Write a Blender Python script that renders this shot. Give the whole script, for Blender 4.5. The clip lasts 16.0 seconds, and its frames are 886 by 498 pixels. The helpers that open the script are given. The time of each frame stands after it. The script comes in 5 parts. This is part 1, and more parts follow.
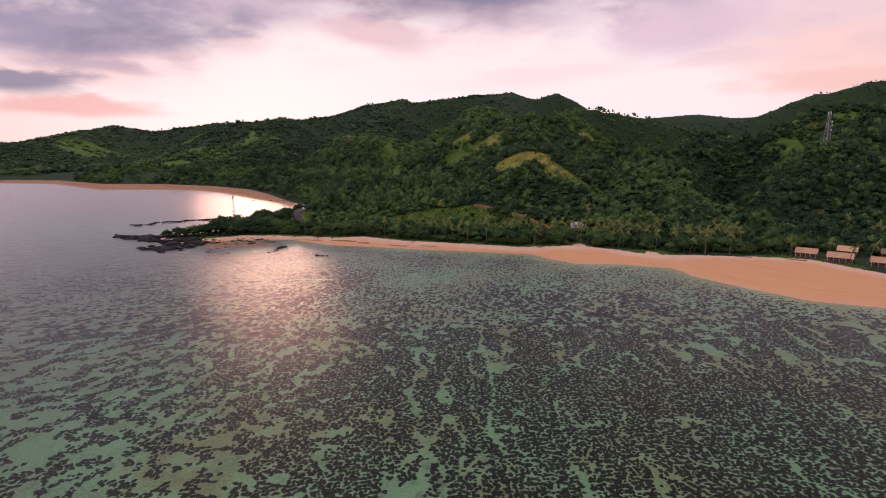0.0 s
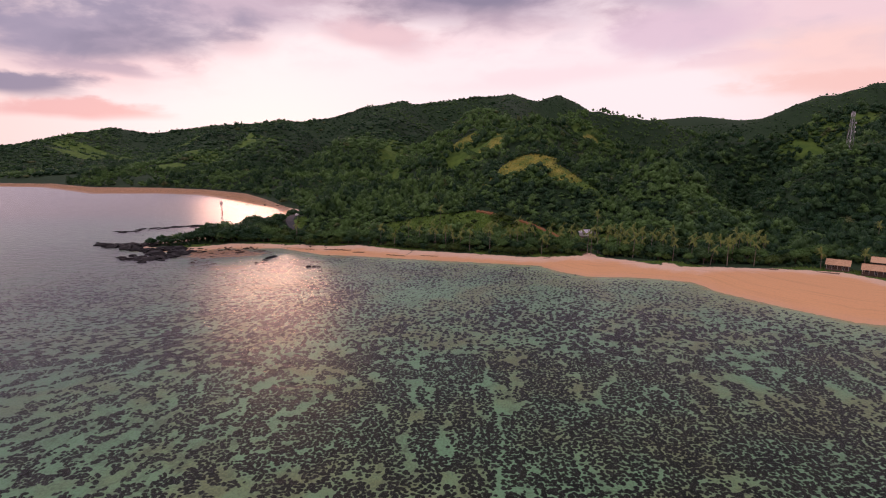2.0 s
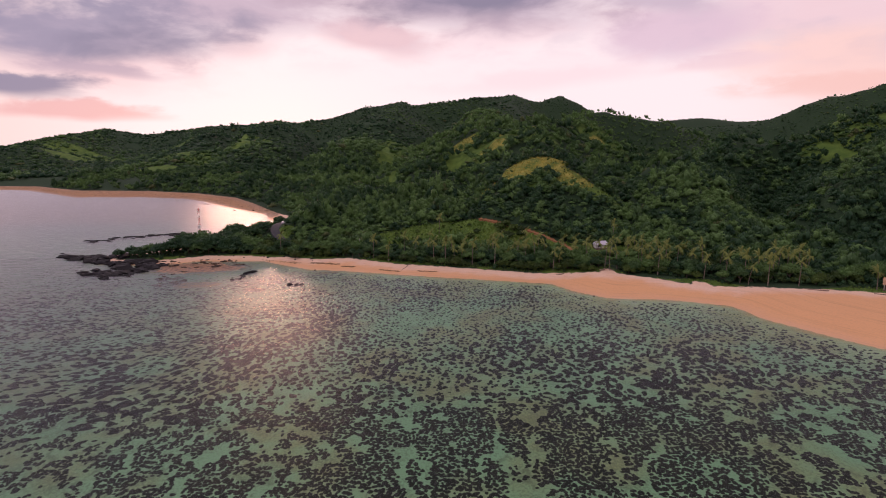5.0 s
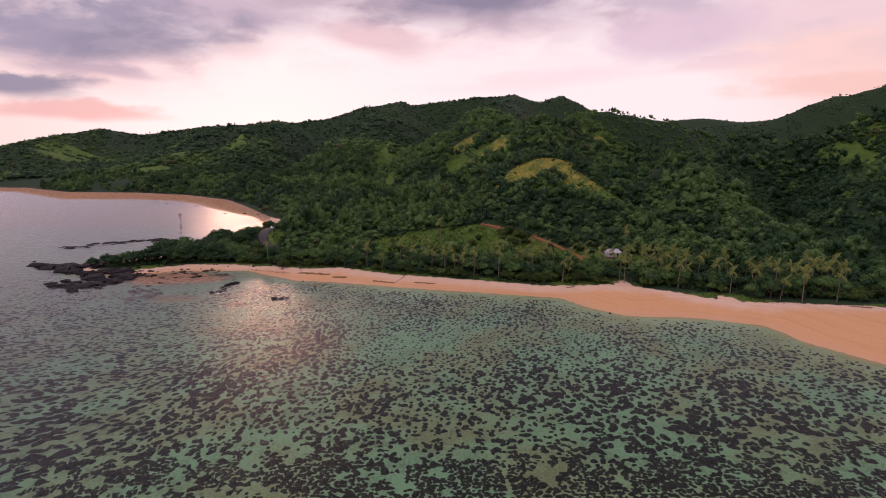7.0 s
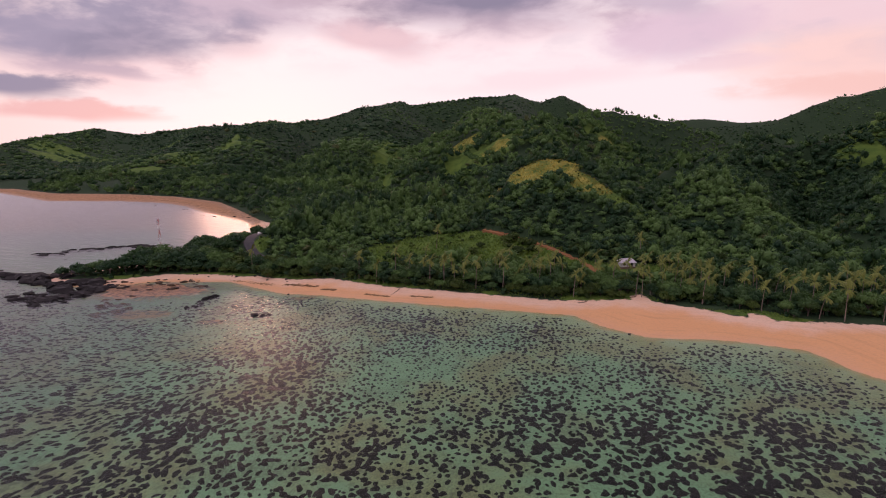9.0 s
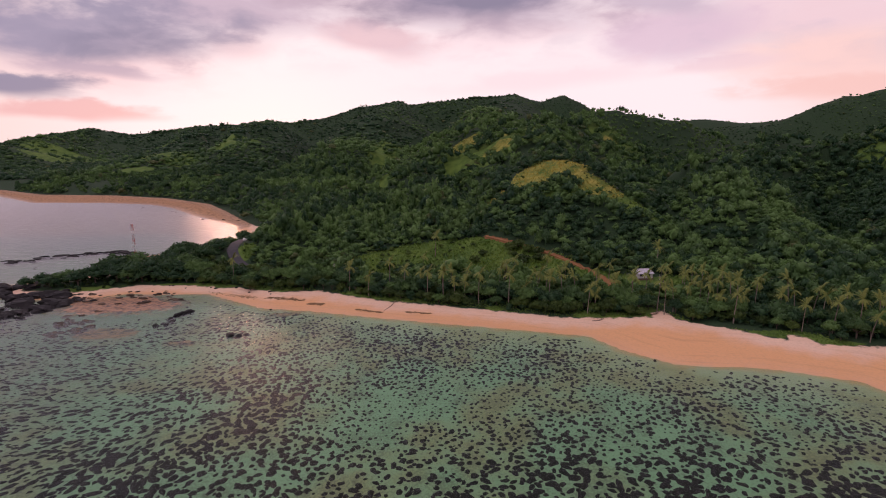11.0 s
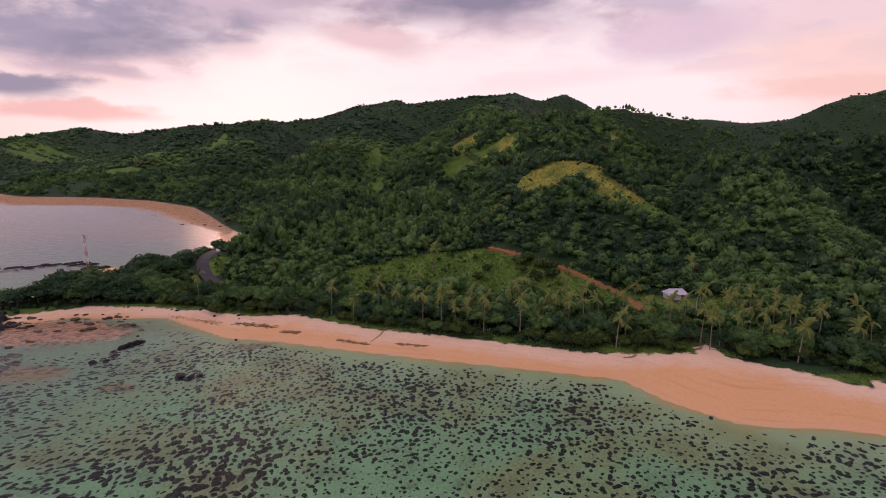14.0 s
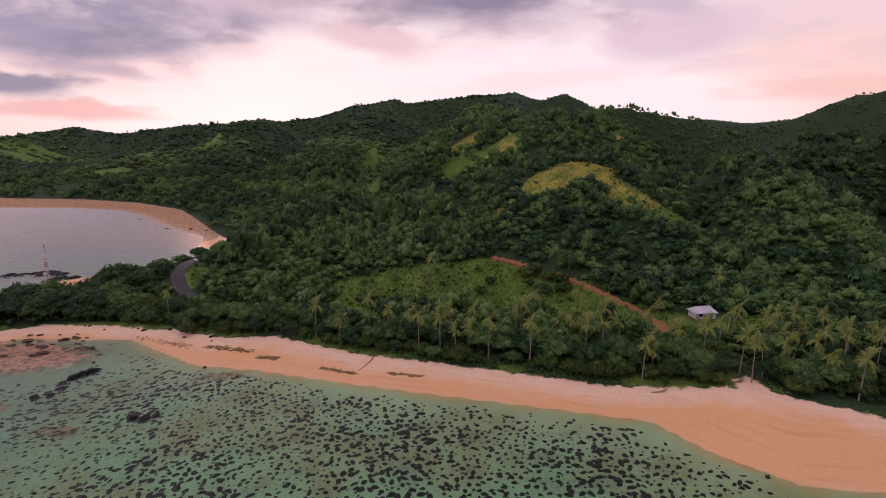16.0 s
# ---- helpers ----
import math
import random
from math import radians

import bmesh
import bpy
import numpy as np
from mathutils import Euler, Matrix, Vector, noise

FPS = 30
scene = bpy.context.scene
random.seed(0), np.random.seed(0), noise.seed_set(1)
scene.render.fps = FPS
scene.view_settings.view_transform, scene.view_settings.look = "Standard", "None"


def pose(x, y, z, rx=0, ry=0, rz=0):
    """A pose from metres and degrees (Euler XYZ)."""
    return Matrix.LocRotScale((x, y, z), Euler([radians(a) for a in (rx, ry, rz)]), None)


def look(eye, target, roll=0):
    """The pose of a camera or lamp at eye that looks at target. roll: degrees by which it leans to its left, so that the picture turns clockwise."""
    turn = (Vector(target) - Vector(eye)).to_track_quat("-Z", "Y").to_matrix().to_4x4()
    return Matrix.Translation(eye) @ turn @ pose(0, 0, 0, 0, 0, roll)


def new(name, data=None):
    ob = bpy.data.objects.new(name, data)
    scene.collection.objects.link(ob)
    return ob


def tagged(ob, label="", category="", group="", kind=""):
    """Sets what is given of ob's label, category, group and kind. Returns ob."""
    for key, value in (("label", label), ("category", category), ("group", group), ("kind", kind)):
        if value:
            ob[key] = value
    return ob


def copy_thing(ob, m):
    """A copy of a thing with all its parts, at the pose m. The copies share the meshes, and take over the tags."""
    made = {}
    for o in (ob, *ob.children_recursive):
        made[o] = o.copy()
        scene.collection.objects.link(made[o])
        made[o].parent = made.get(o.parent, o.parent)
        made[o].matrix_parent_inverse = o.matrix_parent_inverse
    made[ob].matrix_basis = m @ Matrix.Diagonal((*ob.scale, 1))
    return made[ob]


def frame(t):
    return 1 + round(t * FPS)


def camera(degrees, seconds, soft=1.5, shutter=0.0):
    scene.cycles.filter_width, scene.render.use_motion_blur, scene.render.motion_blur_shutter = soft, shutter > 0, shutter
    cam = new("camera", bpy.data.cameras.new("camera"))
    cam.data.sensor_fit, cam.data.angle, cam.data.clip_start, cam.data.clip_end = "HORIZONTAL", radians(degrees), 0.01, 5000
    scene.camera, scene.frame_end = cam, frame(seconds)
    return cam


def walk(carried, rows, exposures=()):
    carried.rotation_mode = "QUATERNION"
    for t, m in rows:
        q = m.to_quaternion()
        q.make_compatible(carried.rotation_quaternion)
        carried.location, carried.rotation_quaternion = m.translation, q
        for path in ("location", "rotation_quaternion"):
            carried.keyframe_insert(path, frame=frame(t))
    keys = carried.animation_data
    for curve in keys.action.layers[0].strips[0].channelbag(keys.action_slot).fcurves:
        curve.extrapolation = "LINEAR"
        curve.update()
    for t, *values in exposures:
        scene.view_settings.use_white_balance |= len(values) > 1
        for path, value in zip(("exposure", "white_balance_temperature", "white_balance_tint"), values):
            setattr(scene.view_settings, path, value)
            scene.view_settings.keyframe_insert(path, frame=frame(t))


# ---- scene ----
cam = camera(78.6, 16.0, soft=1.0)
METRES, EYE, TILT, LEAN, TURN = 170.45, 60.0, 0.0, 0.0, 0.0
ROWS = [
    (0.0, 0.0, 0.0, 0.0, -0.18, -11.53, 0.89),
    (0.5, 0.0003, 0.0306, 0.0003, -0.16, -11.47, 0.89),
    (1.0, 0.0006, 0.0593, 0.0005, -0.14, -11.41, 0.89),
    (1.5, 0.0009, 0.091, 0.0005, -0.13, -11.35, 0.89),
    (2.0, 0.0012, 0.1203, 0.0007, -0.11, -11.31, 0.9),
    (2.5, 0.0014, 0.1525, 0.0007, -0.11, -11.28, 0.89),
    (3.0, 0.0016, 0.1824, 0.0006, -0.11, -11.24, 0.9),
    (3.5, 0.0018, 0.2146, 0.0008, -0.11, -11.23, 0.9),
    (4.0, 0.002, 0.2445, 0.0007, -0.11, -11.2, 0.89),
    (6.5, 0.0036, 0.403, -0.0008, -0.16, -11.12, 0.84),
    (7.0, 0.0037, 0.4329, -0.0008, -0.17, -11.11, 0.84),
    (7.5, 0.004, 0.4656, -0.0011, -0.2, -11.09, 0.82),
    (8.0, 0.0043, 0.4956, -0.0012, -0.2, -11.08, 0.82),
    (8.5, 0.0047, 0.5282, -0.0016, -0.22, -11.08, 0.81),
    (9.0, 0.0046, 0.5583, -0.002, -0.25, -11.06, 0.78),
    (11.5, 0.0062, 0.7161, -0.005, -0.33, -11.04, 0.73),
    (12.0, 0.0064, 0.7464, -0.0055, -0.35, -11.04, 0.72),
    (12.5, 0.0068, 0.7793, -0.0062, -0.37, -11.03, 0.71),
    (13.0, 0.0069, 0.8097, -0.0066, -0.39, -11.04, 0.68),
    (13.5, 0.0074, 0.8426, -0.0069, -0.4, -11.03, 0.69),
    (14.0, 0.0077, 0.8755, -0.0075, -0.43, -11.03, 0.69),
    (14.5, 0.0079, 0.9058, -0.0078, -0.46, -11.03, 0.66),
    (15.0, 0.0082, 0.939, -0.0079, -0.49, -11.04, 0.66),
    (15.5, 0.0087, 0.9694, -0.008, -0.52, -11.03, 0.67),
    (16.0, 0.009, 0.9999, -0.0083, -0.55, -11.03, 0.67),
]
walk(cam, [(t, pose(0, 0, EYE, TILT, LEAN, TURN) @ pose(METRES * x, METRES * y, METRES * z, 90 + pitch, roll, yaw)) for t, x, y, z, yaw, pitch, roll in ROWS],
     exposures=[(0.0, 0.0, 6500, 26.0), (16.0, 0.0, 6500, 26.0)])

# ---- light ----
SUN_AZ, SUN_EL = radians(-17.5), radians(5.8)
SUN_DIR = Vector((math.sin(SUN_AZ) * math.cos(SUN_EL), math.cos(SUN_AZ) * math.cos(SUN_EL), math.sin(SUN_EL)))


class Nodes:
    """Short hand for building node trees."""

    def __init__(self, tree):
        self.t = tree
        tree.nodes.clear()

    def put(self, kind, **values):
        n = self.t.nodes.new(kind)
        for k, v in values.items():
            if k == "p_operation":
                n.operation = v
            elif k == "p_use_clamp":
                n.use_clamp = v
            elif k == "p_interpolation_type":
                n.interpolation_type = v
            elif k == "p_data_type":
                n.data_type = v
            elif k == "p_blend_type":
                n.blend_type = v
            elif k == "p_attribute_name":
                n.attribute_name = v
            elif k == "p_sky_type":
                n.sky_type = v
            elif k == "p_sun_disc":
                n.sun_disc = v
            elif k == "p_sun_elevation":
                n.sun_elevation = v
            elif k == "p_sun_rotation":
                n.sun_rotation = v
            else:
                self.feed(n, int(k[1:]) if k[0] == "i" and k[1:].isdigit() else k.replace("_", " "), v)
        return n

    def feed(self, n, key, v):
        sock = n.inputs[key]
        if isinstance(v, bpy.types.NodeSocket):
            self.t.links.new(v, sock)
        elif isinstance(v, bpy.types.Node):
            self.t.links.new(v.outputs[0], sock)
        else:
            sock.default_value = v

    def math(self, op, a, b=0.0, c=0.0, clamp=False):
        return self.put("ShaderNodeMath", p_operation=op, p_use_clamp=clamp, i0=a, i1=b, i2=c).outputs[0]

    def step(self, v, lo, hi, a=0.0, b=1.0):
        n = self.put("ShaderNodeMapRange", p_interpolation_type="SMOOTHSTEP")
        for k, x in zip(("Value", "From Min", "From Max", "To Min", "To Max"), (v, lo, hi, a, b)):
            self.feed(n, k, x)
        return n.outputs[0]

    def mix(self, f, a, b, mode="MIX"):
        n = self.put("ShaderNodeMix", p_data_type="RGBA", p_blend_type=mode)
        self.feed(n, 0, f), self.feed(n, 6, a), self.feed(n, 7, b)
        return n.outputs[2]

    def noise(self, vec, scale, detail=4.0, rough=0.55, distort=0.0):
        n = self.put("ShaderNodeTexNoise", Vector=vec, Scale=scale, Detail=detail, Roughness=rough, Distortion=distort)
        return n.outputs[0]

    def scaled(self, vec, s, offset=(0, 0, 0)):
        return self.put("ShaderNodeMapping", Vector=vec, Scale=s, Location=offset).outputs[0]


def c(r, g, b):
    return (r, g, b, 1.0)


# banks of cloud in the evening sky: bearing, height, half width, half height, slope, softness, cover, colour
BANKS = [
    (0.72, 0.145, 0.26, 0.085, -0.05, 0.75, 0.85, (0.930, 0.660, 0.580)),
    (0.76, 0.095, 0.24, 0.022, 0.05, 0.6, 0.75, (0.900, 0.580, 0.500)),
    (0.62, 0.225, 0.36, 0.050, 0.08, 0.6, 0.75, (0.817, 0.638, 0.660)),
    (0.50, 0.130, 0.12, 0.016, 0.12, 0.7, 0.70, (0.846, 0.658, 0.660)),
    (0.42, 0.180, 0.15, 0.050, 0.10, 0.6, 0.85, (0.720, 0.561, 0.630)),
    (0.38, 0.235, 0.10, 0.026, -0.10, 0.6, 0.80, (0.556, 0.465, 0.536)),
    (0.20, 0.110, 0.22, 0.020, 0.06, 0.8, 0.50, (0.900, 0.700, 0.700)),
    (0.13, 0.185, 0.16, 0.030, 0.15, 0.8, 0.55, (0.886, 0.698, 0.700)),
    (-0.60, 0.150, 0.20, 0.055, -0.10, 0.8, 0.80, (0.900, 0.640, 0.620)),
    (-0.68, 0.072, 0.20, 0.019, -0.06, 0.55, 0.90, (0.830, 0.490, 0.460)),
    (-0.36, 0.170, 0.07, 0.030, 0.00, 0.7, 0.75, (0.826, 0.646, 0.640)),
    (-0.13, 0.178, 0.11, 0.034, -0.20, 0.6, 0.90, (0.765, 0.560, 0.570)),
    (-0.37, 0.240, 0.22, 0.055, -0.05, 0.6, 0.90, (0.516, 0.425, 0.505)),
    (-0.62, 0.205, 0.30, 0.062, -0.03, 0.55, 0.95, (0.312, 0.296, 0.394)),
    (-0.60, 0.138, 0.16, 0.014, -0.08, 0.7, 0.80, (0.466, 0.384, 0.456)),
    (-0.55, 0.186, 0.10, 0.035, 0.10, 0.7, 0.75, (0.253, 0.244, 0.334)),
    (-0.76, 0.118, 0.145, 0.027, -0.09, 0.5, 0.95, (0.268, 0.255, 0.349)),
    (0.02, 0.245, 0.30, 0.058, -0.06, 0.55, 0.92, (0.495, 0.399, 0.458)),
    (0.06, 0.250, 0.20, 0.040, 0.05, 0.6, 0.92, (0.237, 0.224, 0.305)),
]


def make_world():
    world = bpy.data.worlds.new("evening_sky")
    scene.world = world
    world.use_nodes = True
    n = Nodes(world.node_tree)
    d = n.put("ShaderNodeTexCoord").outputs["Generated"]
    dx, dy, dz = n.put("ShaderNodeSeparateXYZ", i0=d).outputs
    low = n.noise(n.scaled(d, (1.0, 1.0, 3.2), (0.4, 0.0, 0.3)), 3.4, 3.0, 0.5)
    fine = n.noise(n.scaled(d, (1.0, 1.0, 2.6), (0.1, 0.7, 0.0)), 11.0, 5.0, 0.55, 0.25)
    ahead = n.math("MAXIMUM", dy, 0.2)
    bearing = n.math("ADD", n.math("DIVIDE", dx, ahead), n.math("MULTIPLY", n.math("SUBTRACT", low, 0.5), 0.10))
    rise = n.math("ADD", n.math("DIVIDE", dz, ahead), n.math("ADD", n.math("MULTIPLY", n.math("SUBTRACT", low, 0.5), 0.045), n.math("MULTIPLY", n.math("SUBTRACT", fine, 0.5), 0.040)))
    # glowing air under the cloud deck, pinker towards the ends of the sky
    side = n.math("ADD", n.step(bearing, 0.42, 0.85), n.step(bearing, -0.45, -0.85))
    air = n.mix(side, c(0.972, 0.872, 0.836), c(0.95, 0.75, 0.68))
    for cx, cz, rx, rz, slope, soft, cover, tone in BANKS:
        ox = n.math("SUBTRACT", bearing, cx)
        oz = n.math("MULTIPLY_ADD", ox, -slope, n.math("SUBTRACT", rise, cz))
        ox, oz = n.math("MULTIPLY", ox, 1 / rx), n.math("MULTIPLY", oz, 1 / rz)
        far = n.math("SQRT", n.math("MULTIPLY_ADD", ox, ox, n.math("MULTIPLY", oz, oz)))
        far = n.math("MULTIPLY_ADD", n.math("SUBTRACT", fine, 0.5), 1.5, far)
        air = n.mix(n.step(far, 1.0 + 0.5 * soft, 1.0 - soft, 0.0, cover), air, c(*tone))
    air = n.mix(n.math("MULTIPLY", n.step(fine, 0.42, 0.68, 0.0, 0.30), n.step(rise, 0.10, 0.20)), air, c(0.52, 0.44, 0.52))
    # the rest of the sky round about: broken grey-violet cloud
    round_about = n.mix(n.step(n.math("ADD", low, n.math("MULTIPLY", fine, 0.4)), 0.5, 0.9), c(0.30, 0.27, 0.38), c(0.80, 0.62, 0.66))
    colour = n.mix(n.step(dy, 0.50, 0.25), air, round_about)
    colour = n.mix(n.step(dz, 0.235, 0.30), colour, n.mix(n.step(dx, -0.1, 0.4, 0.0, 0.5), c(0.40, 0.35, 0.48), round_about))
    top = n.mix(n.step(dz, 0.42, 0.70), colour, n.mix(n.step(dx, -0.60, 0.35), c(1.20, 1.07, 1.10), c(0.45, 0.37, 0.38)))
    nishita = n.put("ShaderNodeTexSky", p_sky_type="NISHITA", p_sun_disc=False, p_sun_elevation=SUN_EL, p_sun_rotation=SUN_AZ)
    both = n.mix(0.003, top, nishita.outputs[0], "ADD")
    bg = n.put("ShaderNodeBackground", Color=both, Strength=1.0)
    n.put("ShaderNodeOutputWorld", Surface=bg)


make_world()
sun_data = bpy.data.lights.new("sun", "SUN")
sun_data.energy, sun_data.angle, sun_data.color = 0.8, radians(13), (1.0, 0.56, 0.36)
sun_lamp = new("sun", sun_data)
sun_lamp.matrix_world = look((0, 0, 300), Vector((0, 0, 300)) - SUN_DIR)

# ---- terrain ----
# waterline, anticlockwise seen from above is not needed: inside is land
SHORE = [(700, -40), (330, 60), (200, 140), (154, 179), (134, 188), (121, 205), (108, 226), (105, 241), (86, 250), (64, 253), (53, 264), (46, 276), (17, 285), (-10, 293), (-28, 299),
         (-48, 306), (-66, 310), (-95, 331), (-128, 333), (-150, 324), (-180, 330), (-197, 347), (-176, 358), (-152, 376), (-172, 404), (-145, 427), (-128, 445), (-128, 468), (-143, 495), (-153, 522),
         (-188, 560), (-218, 592), (-262, 648), (-303, 684), (-360, 708), (-455, 722), (-609, 850), (-720, 885), (-1000, 900), (-1700, 1010), (-4500, 1100), (-4500, 6000), (5000, 6000), (5000, -40)]
# edge of the plants behind the sand
GREEN = [(700, 10), (330, 110), (215, 185), (183, 216), (170, 245), (150, 252), (131, 256), (108, 261), (106, 268), (102, 268), (101, 265), (92, 272), (77, 283), (76, 293), (71, 291), (70, 286), (42, 291), (19, 299), (-1, 306), (-19, 312), (-32, 318),
         (-47, 326), (-63, 327), (-85, 337), (-106, 342), (-128, 344), (-150, 334), (-176, 338), (-182, 347), (-165, 354), (-143, 372), (-140, 396), (-126, 420), (-122, 442), (-119, 470), (-130, 505),
         (-160, 550), (-232, 662), (-305, 727), (-395, 775), (-500, 800), (-620, 890), (-720, 920), (-1000, 940), (-1700, 1050), (-4500, 1150), (-4500, 6000), (5000, 6000), (5000, 10)]
# crests of the hills: points (x, y, z) and the half width of the flanks
RIDGES = [
    (150, [(-4000, 1900, 55), (-1900, 1850, 57), (-1378, 1800, 65), (-1143, 1800, 101), (-1055, 1800, 107), (-930, 1800, 92), (-844, 1800, 101), (-729, 1800, 113), (-509, 1800, 124), (-472, 1800, 118), (-386, 1800, 125)]),
    (190, [(-386, 1800, 125), (-315, 1800, 142), (-244, 1800, 168), (-123, 1800, 176), (-96, 1800, 166), (-34, 1800, 174), (123, 1800, 189), (229, 1800, 193), (253, 1800, 179), (306, 1800, 173), (372, 1800, 194), (419, 1800, 172), (470, 1800, 140), (600, 1820, 95)]),
    (130, [(-560, 960, 12), (-480, 1003, 28), (-500, 1250, 60), (-729, 1800, 112)]),
    (140, [(-330, 980, 20), (-395, 1143, 62), (-440, 1450, 100), (-509, 1800, 125)]),
    (150, [(-1000, 1050, 14), (-960, 1300, 56), (-1000, 1500, 80), (-1055, 1800, 108)]),
    (160, [(-150, 820, 24), (-130, 1050, 60), (-150, 1400, 118), (-123, 1800, 176)]),
    (150, [(60, 700, 62), (60, 900, 84), (110, 1300, 128), (229, 1800, 190)]),
    (75, [(52, 436, 29), (68, 462, 39), (78, 520, 32), (82, 620, 62), (140, 760, 80), (225, 890, 97), (262, 900, 96), (302, 905, 89), (328, 910, 80), (430, 980, 58)]),
    (40, [(66, 456, 37), (84, 425, 32), (100, 395, 20), (112, 372, 10)]),
    (48, [(50, 470, 30), (-10, 490, 21), (-72, 464, 20), (-100, 426, 12)]),
    (46, [(120, 350, 8), (142, 372, 22), (152, 412, 32), (200, 480, 38), (260, 545, 52)]),
    (85, [(195, 560, 40), (260, 545, 50), (303, 522, 58), (338, 514, 67), (370, 510, 71), (450, 520, 73), (620, 560, 84), (1000, 600, 100), (2500, 700, 110)]),
    (60, [(190, 310, 6), (226, 350, 32), (256, 368, 42), (330, 440, 60), (370, 510, 70)]),
    (180, [(430, 1300, 70), (602, 1480, 84), (788, 1480, 86), (886, 1480, 112), (981, 1480, 152), (1117, 1480, 179), (1400, 1500, 204), (2600, 1600, 208)]),
    (400, [(300, 3400, 120), (1319, 3400, 160), (1555, 3400, 176), (1760, 3400, 152), (1862, 3400, 154), (2400, 3400, 190), (4500, 3500, 220)]),
]

# ravines between the spurs: half width, points (x, y, depth)
RAVINES = [
    (10, [(116, 352, 2), (121, 385, 8), (117, 415, 12), (112, 450, 12), (120, 520, 10)]),
    (18, [(178, 300, 3), (193, 340, 15), (207, 385, 20), (235, 440, 18), (280, 500, 12)]),
    (12, [(14, 392, 3), (20, 420, 8), (18, 470, 11), (24, 540, 10), (10, 620, 12)]),
    (11, [(-40, 385, 3), (-32, 420, 7), (-40, 455, 9), (-30, 540, 9), (-60, 640, 12)]),
    (14, [(150, 440, 6), (175, 520, 14), (190, 600, 16), (200, 700, 14)]),
    (16, [(262, 420, 8), (300, 455, 12), (340, 470, 12)]),
    (26, [(-90, 700, 10), (-80, 850, 18), (-40, 1000, 22), (-20, 1250, 22)]),
    (30, [(-250, 850, 10), (-260, 1000, 20), (-290, 1300, 28), (-300, 1550, 26)]),
    (26, [(-420, 1000, 6), (-450, 1250, 20), (-560, 1500, 24)]),
    (24, [(130, 800, 12), (150, 1000, 20), (60, 1250, 20), (40, 1500, 20)]),
]


def to_polyline(x, y, pts, closed=False):
    """Distance to a line, and where along it (index and fraction) the nearest point lies."""
    best, where = np.full(x.shape, 1e18), np.zeros(x.shape)
    n = len(pts)
    for i in range(n if closed else n - 1):
        (ax, ay), (bx, by) = pts[i][:2], pts[(i + 1) % n][:2]
        ux, uy = bx - ax, by - ay
        k = np.clip(((x - ax) * ux + (y - ay) * uy) / (ux * ux + uy * uy), 0, 1)
        d = (x - ax - k * ux) ** 2 + (y - ay - k * uy) ** 2
        near = d < best
        best, where = np.where(near, d, best), np.where(near, i + k, where)
    return np.sqrt(best), where


def signed(x, y, pts):
    """Distance to a closed outline, positive inside."""
    inside = np.zeros(x.shape, bool)
    for i in range(len(pts)):
        (ax, ay), (bx, by) = pts[i - 1], pts[i]
        cross = (ay > y) != (by > y)
        inside ^= cross & (x < (bx - ax) * (y - ay) / ((by - ay) or 1e-9) + ax)
    return np.where(inside, 1, -1) * to_polyline(x, y, pts, True)[0]


LATTICE = np.random.RandomState(7).rand(256, 256)


def value_noise(x, y, size, octaves=4, gain=0.5):
    """Smooth noise from -1 to 1."""
    total, amp, norm = np.zeros(np.shape(x)), 1.0, 0.0
    for o in range(octaves):
        u, v = x / size + 17.3 * o, y / size + 9.1 * o
        iu, iv = np.floor(u).astype(int), np.floor(v).astype(int)
        fu, fv = u - iu, v - iv
        fu, fv = fu * fu * (3 - 2 * fu), fv * fv * (3 - 2 * fv)
        g = lambda a, b: LATTICE[(iu + a) % 256, (iv + b) % 256]
        total += amp * (2 * ((g(0, 0) * (1 - fu) + g(1, 0) * fu) * (1 - fv) + (g(0, 1) * (1 - fu) + g(1, 1) * fu) * fv) - 1)
        norm, amp, size = norm + amp, amp * gain, size / 2
    return total / norm


def smooth(v, a, b):
    k = np.clip((v - a) / (b - a), 0, 1)
    return k * k * (3 - 2 * k)


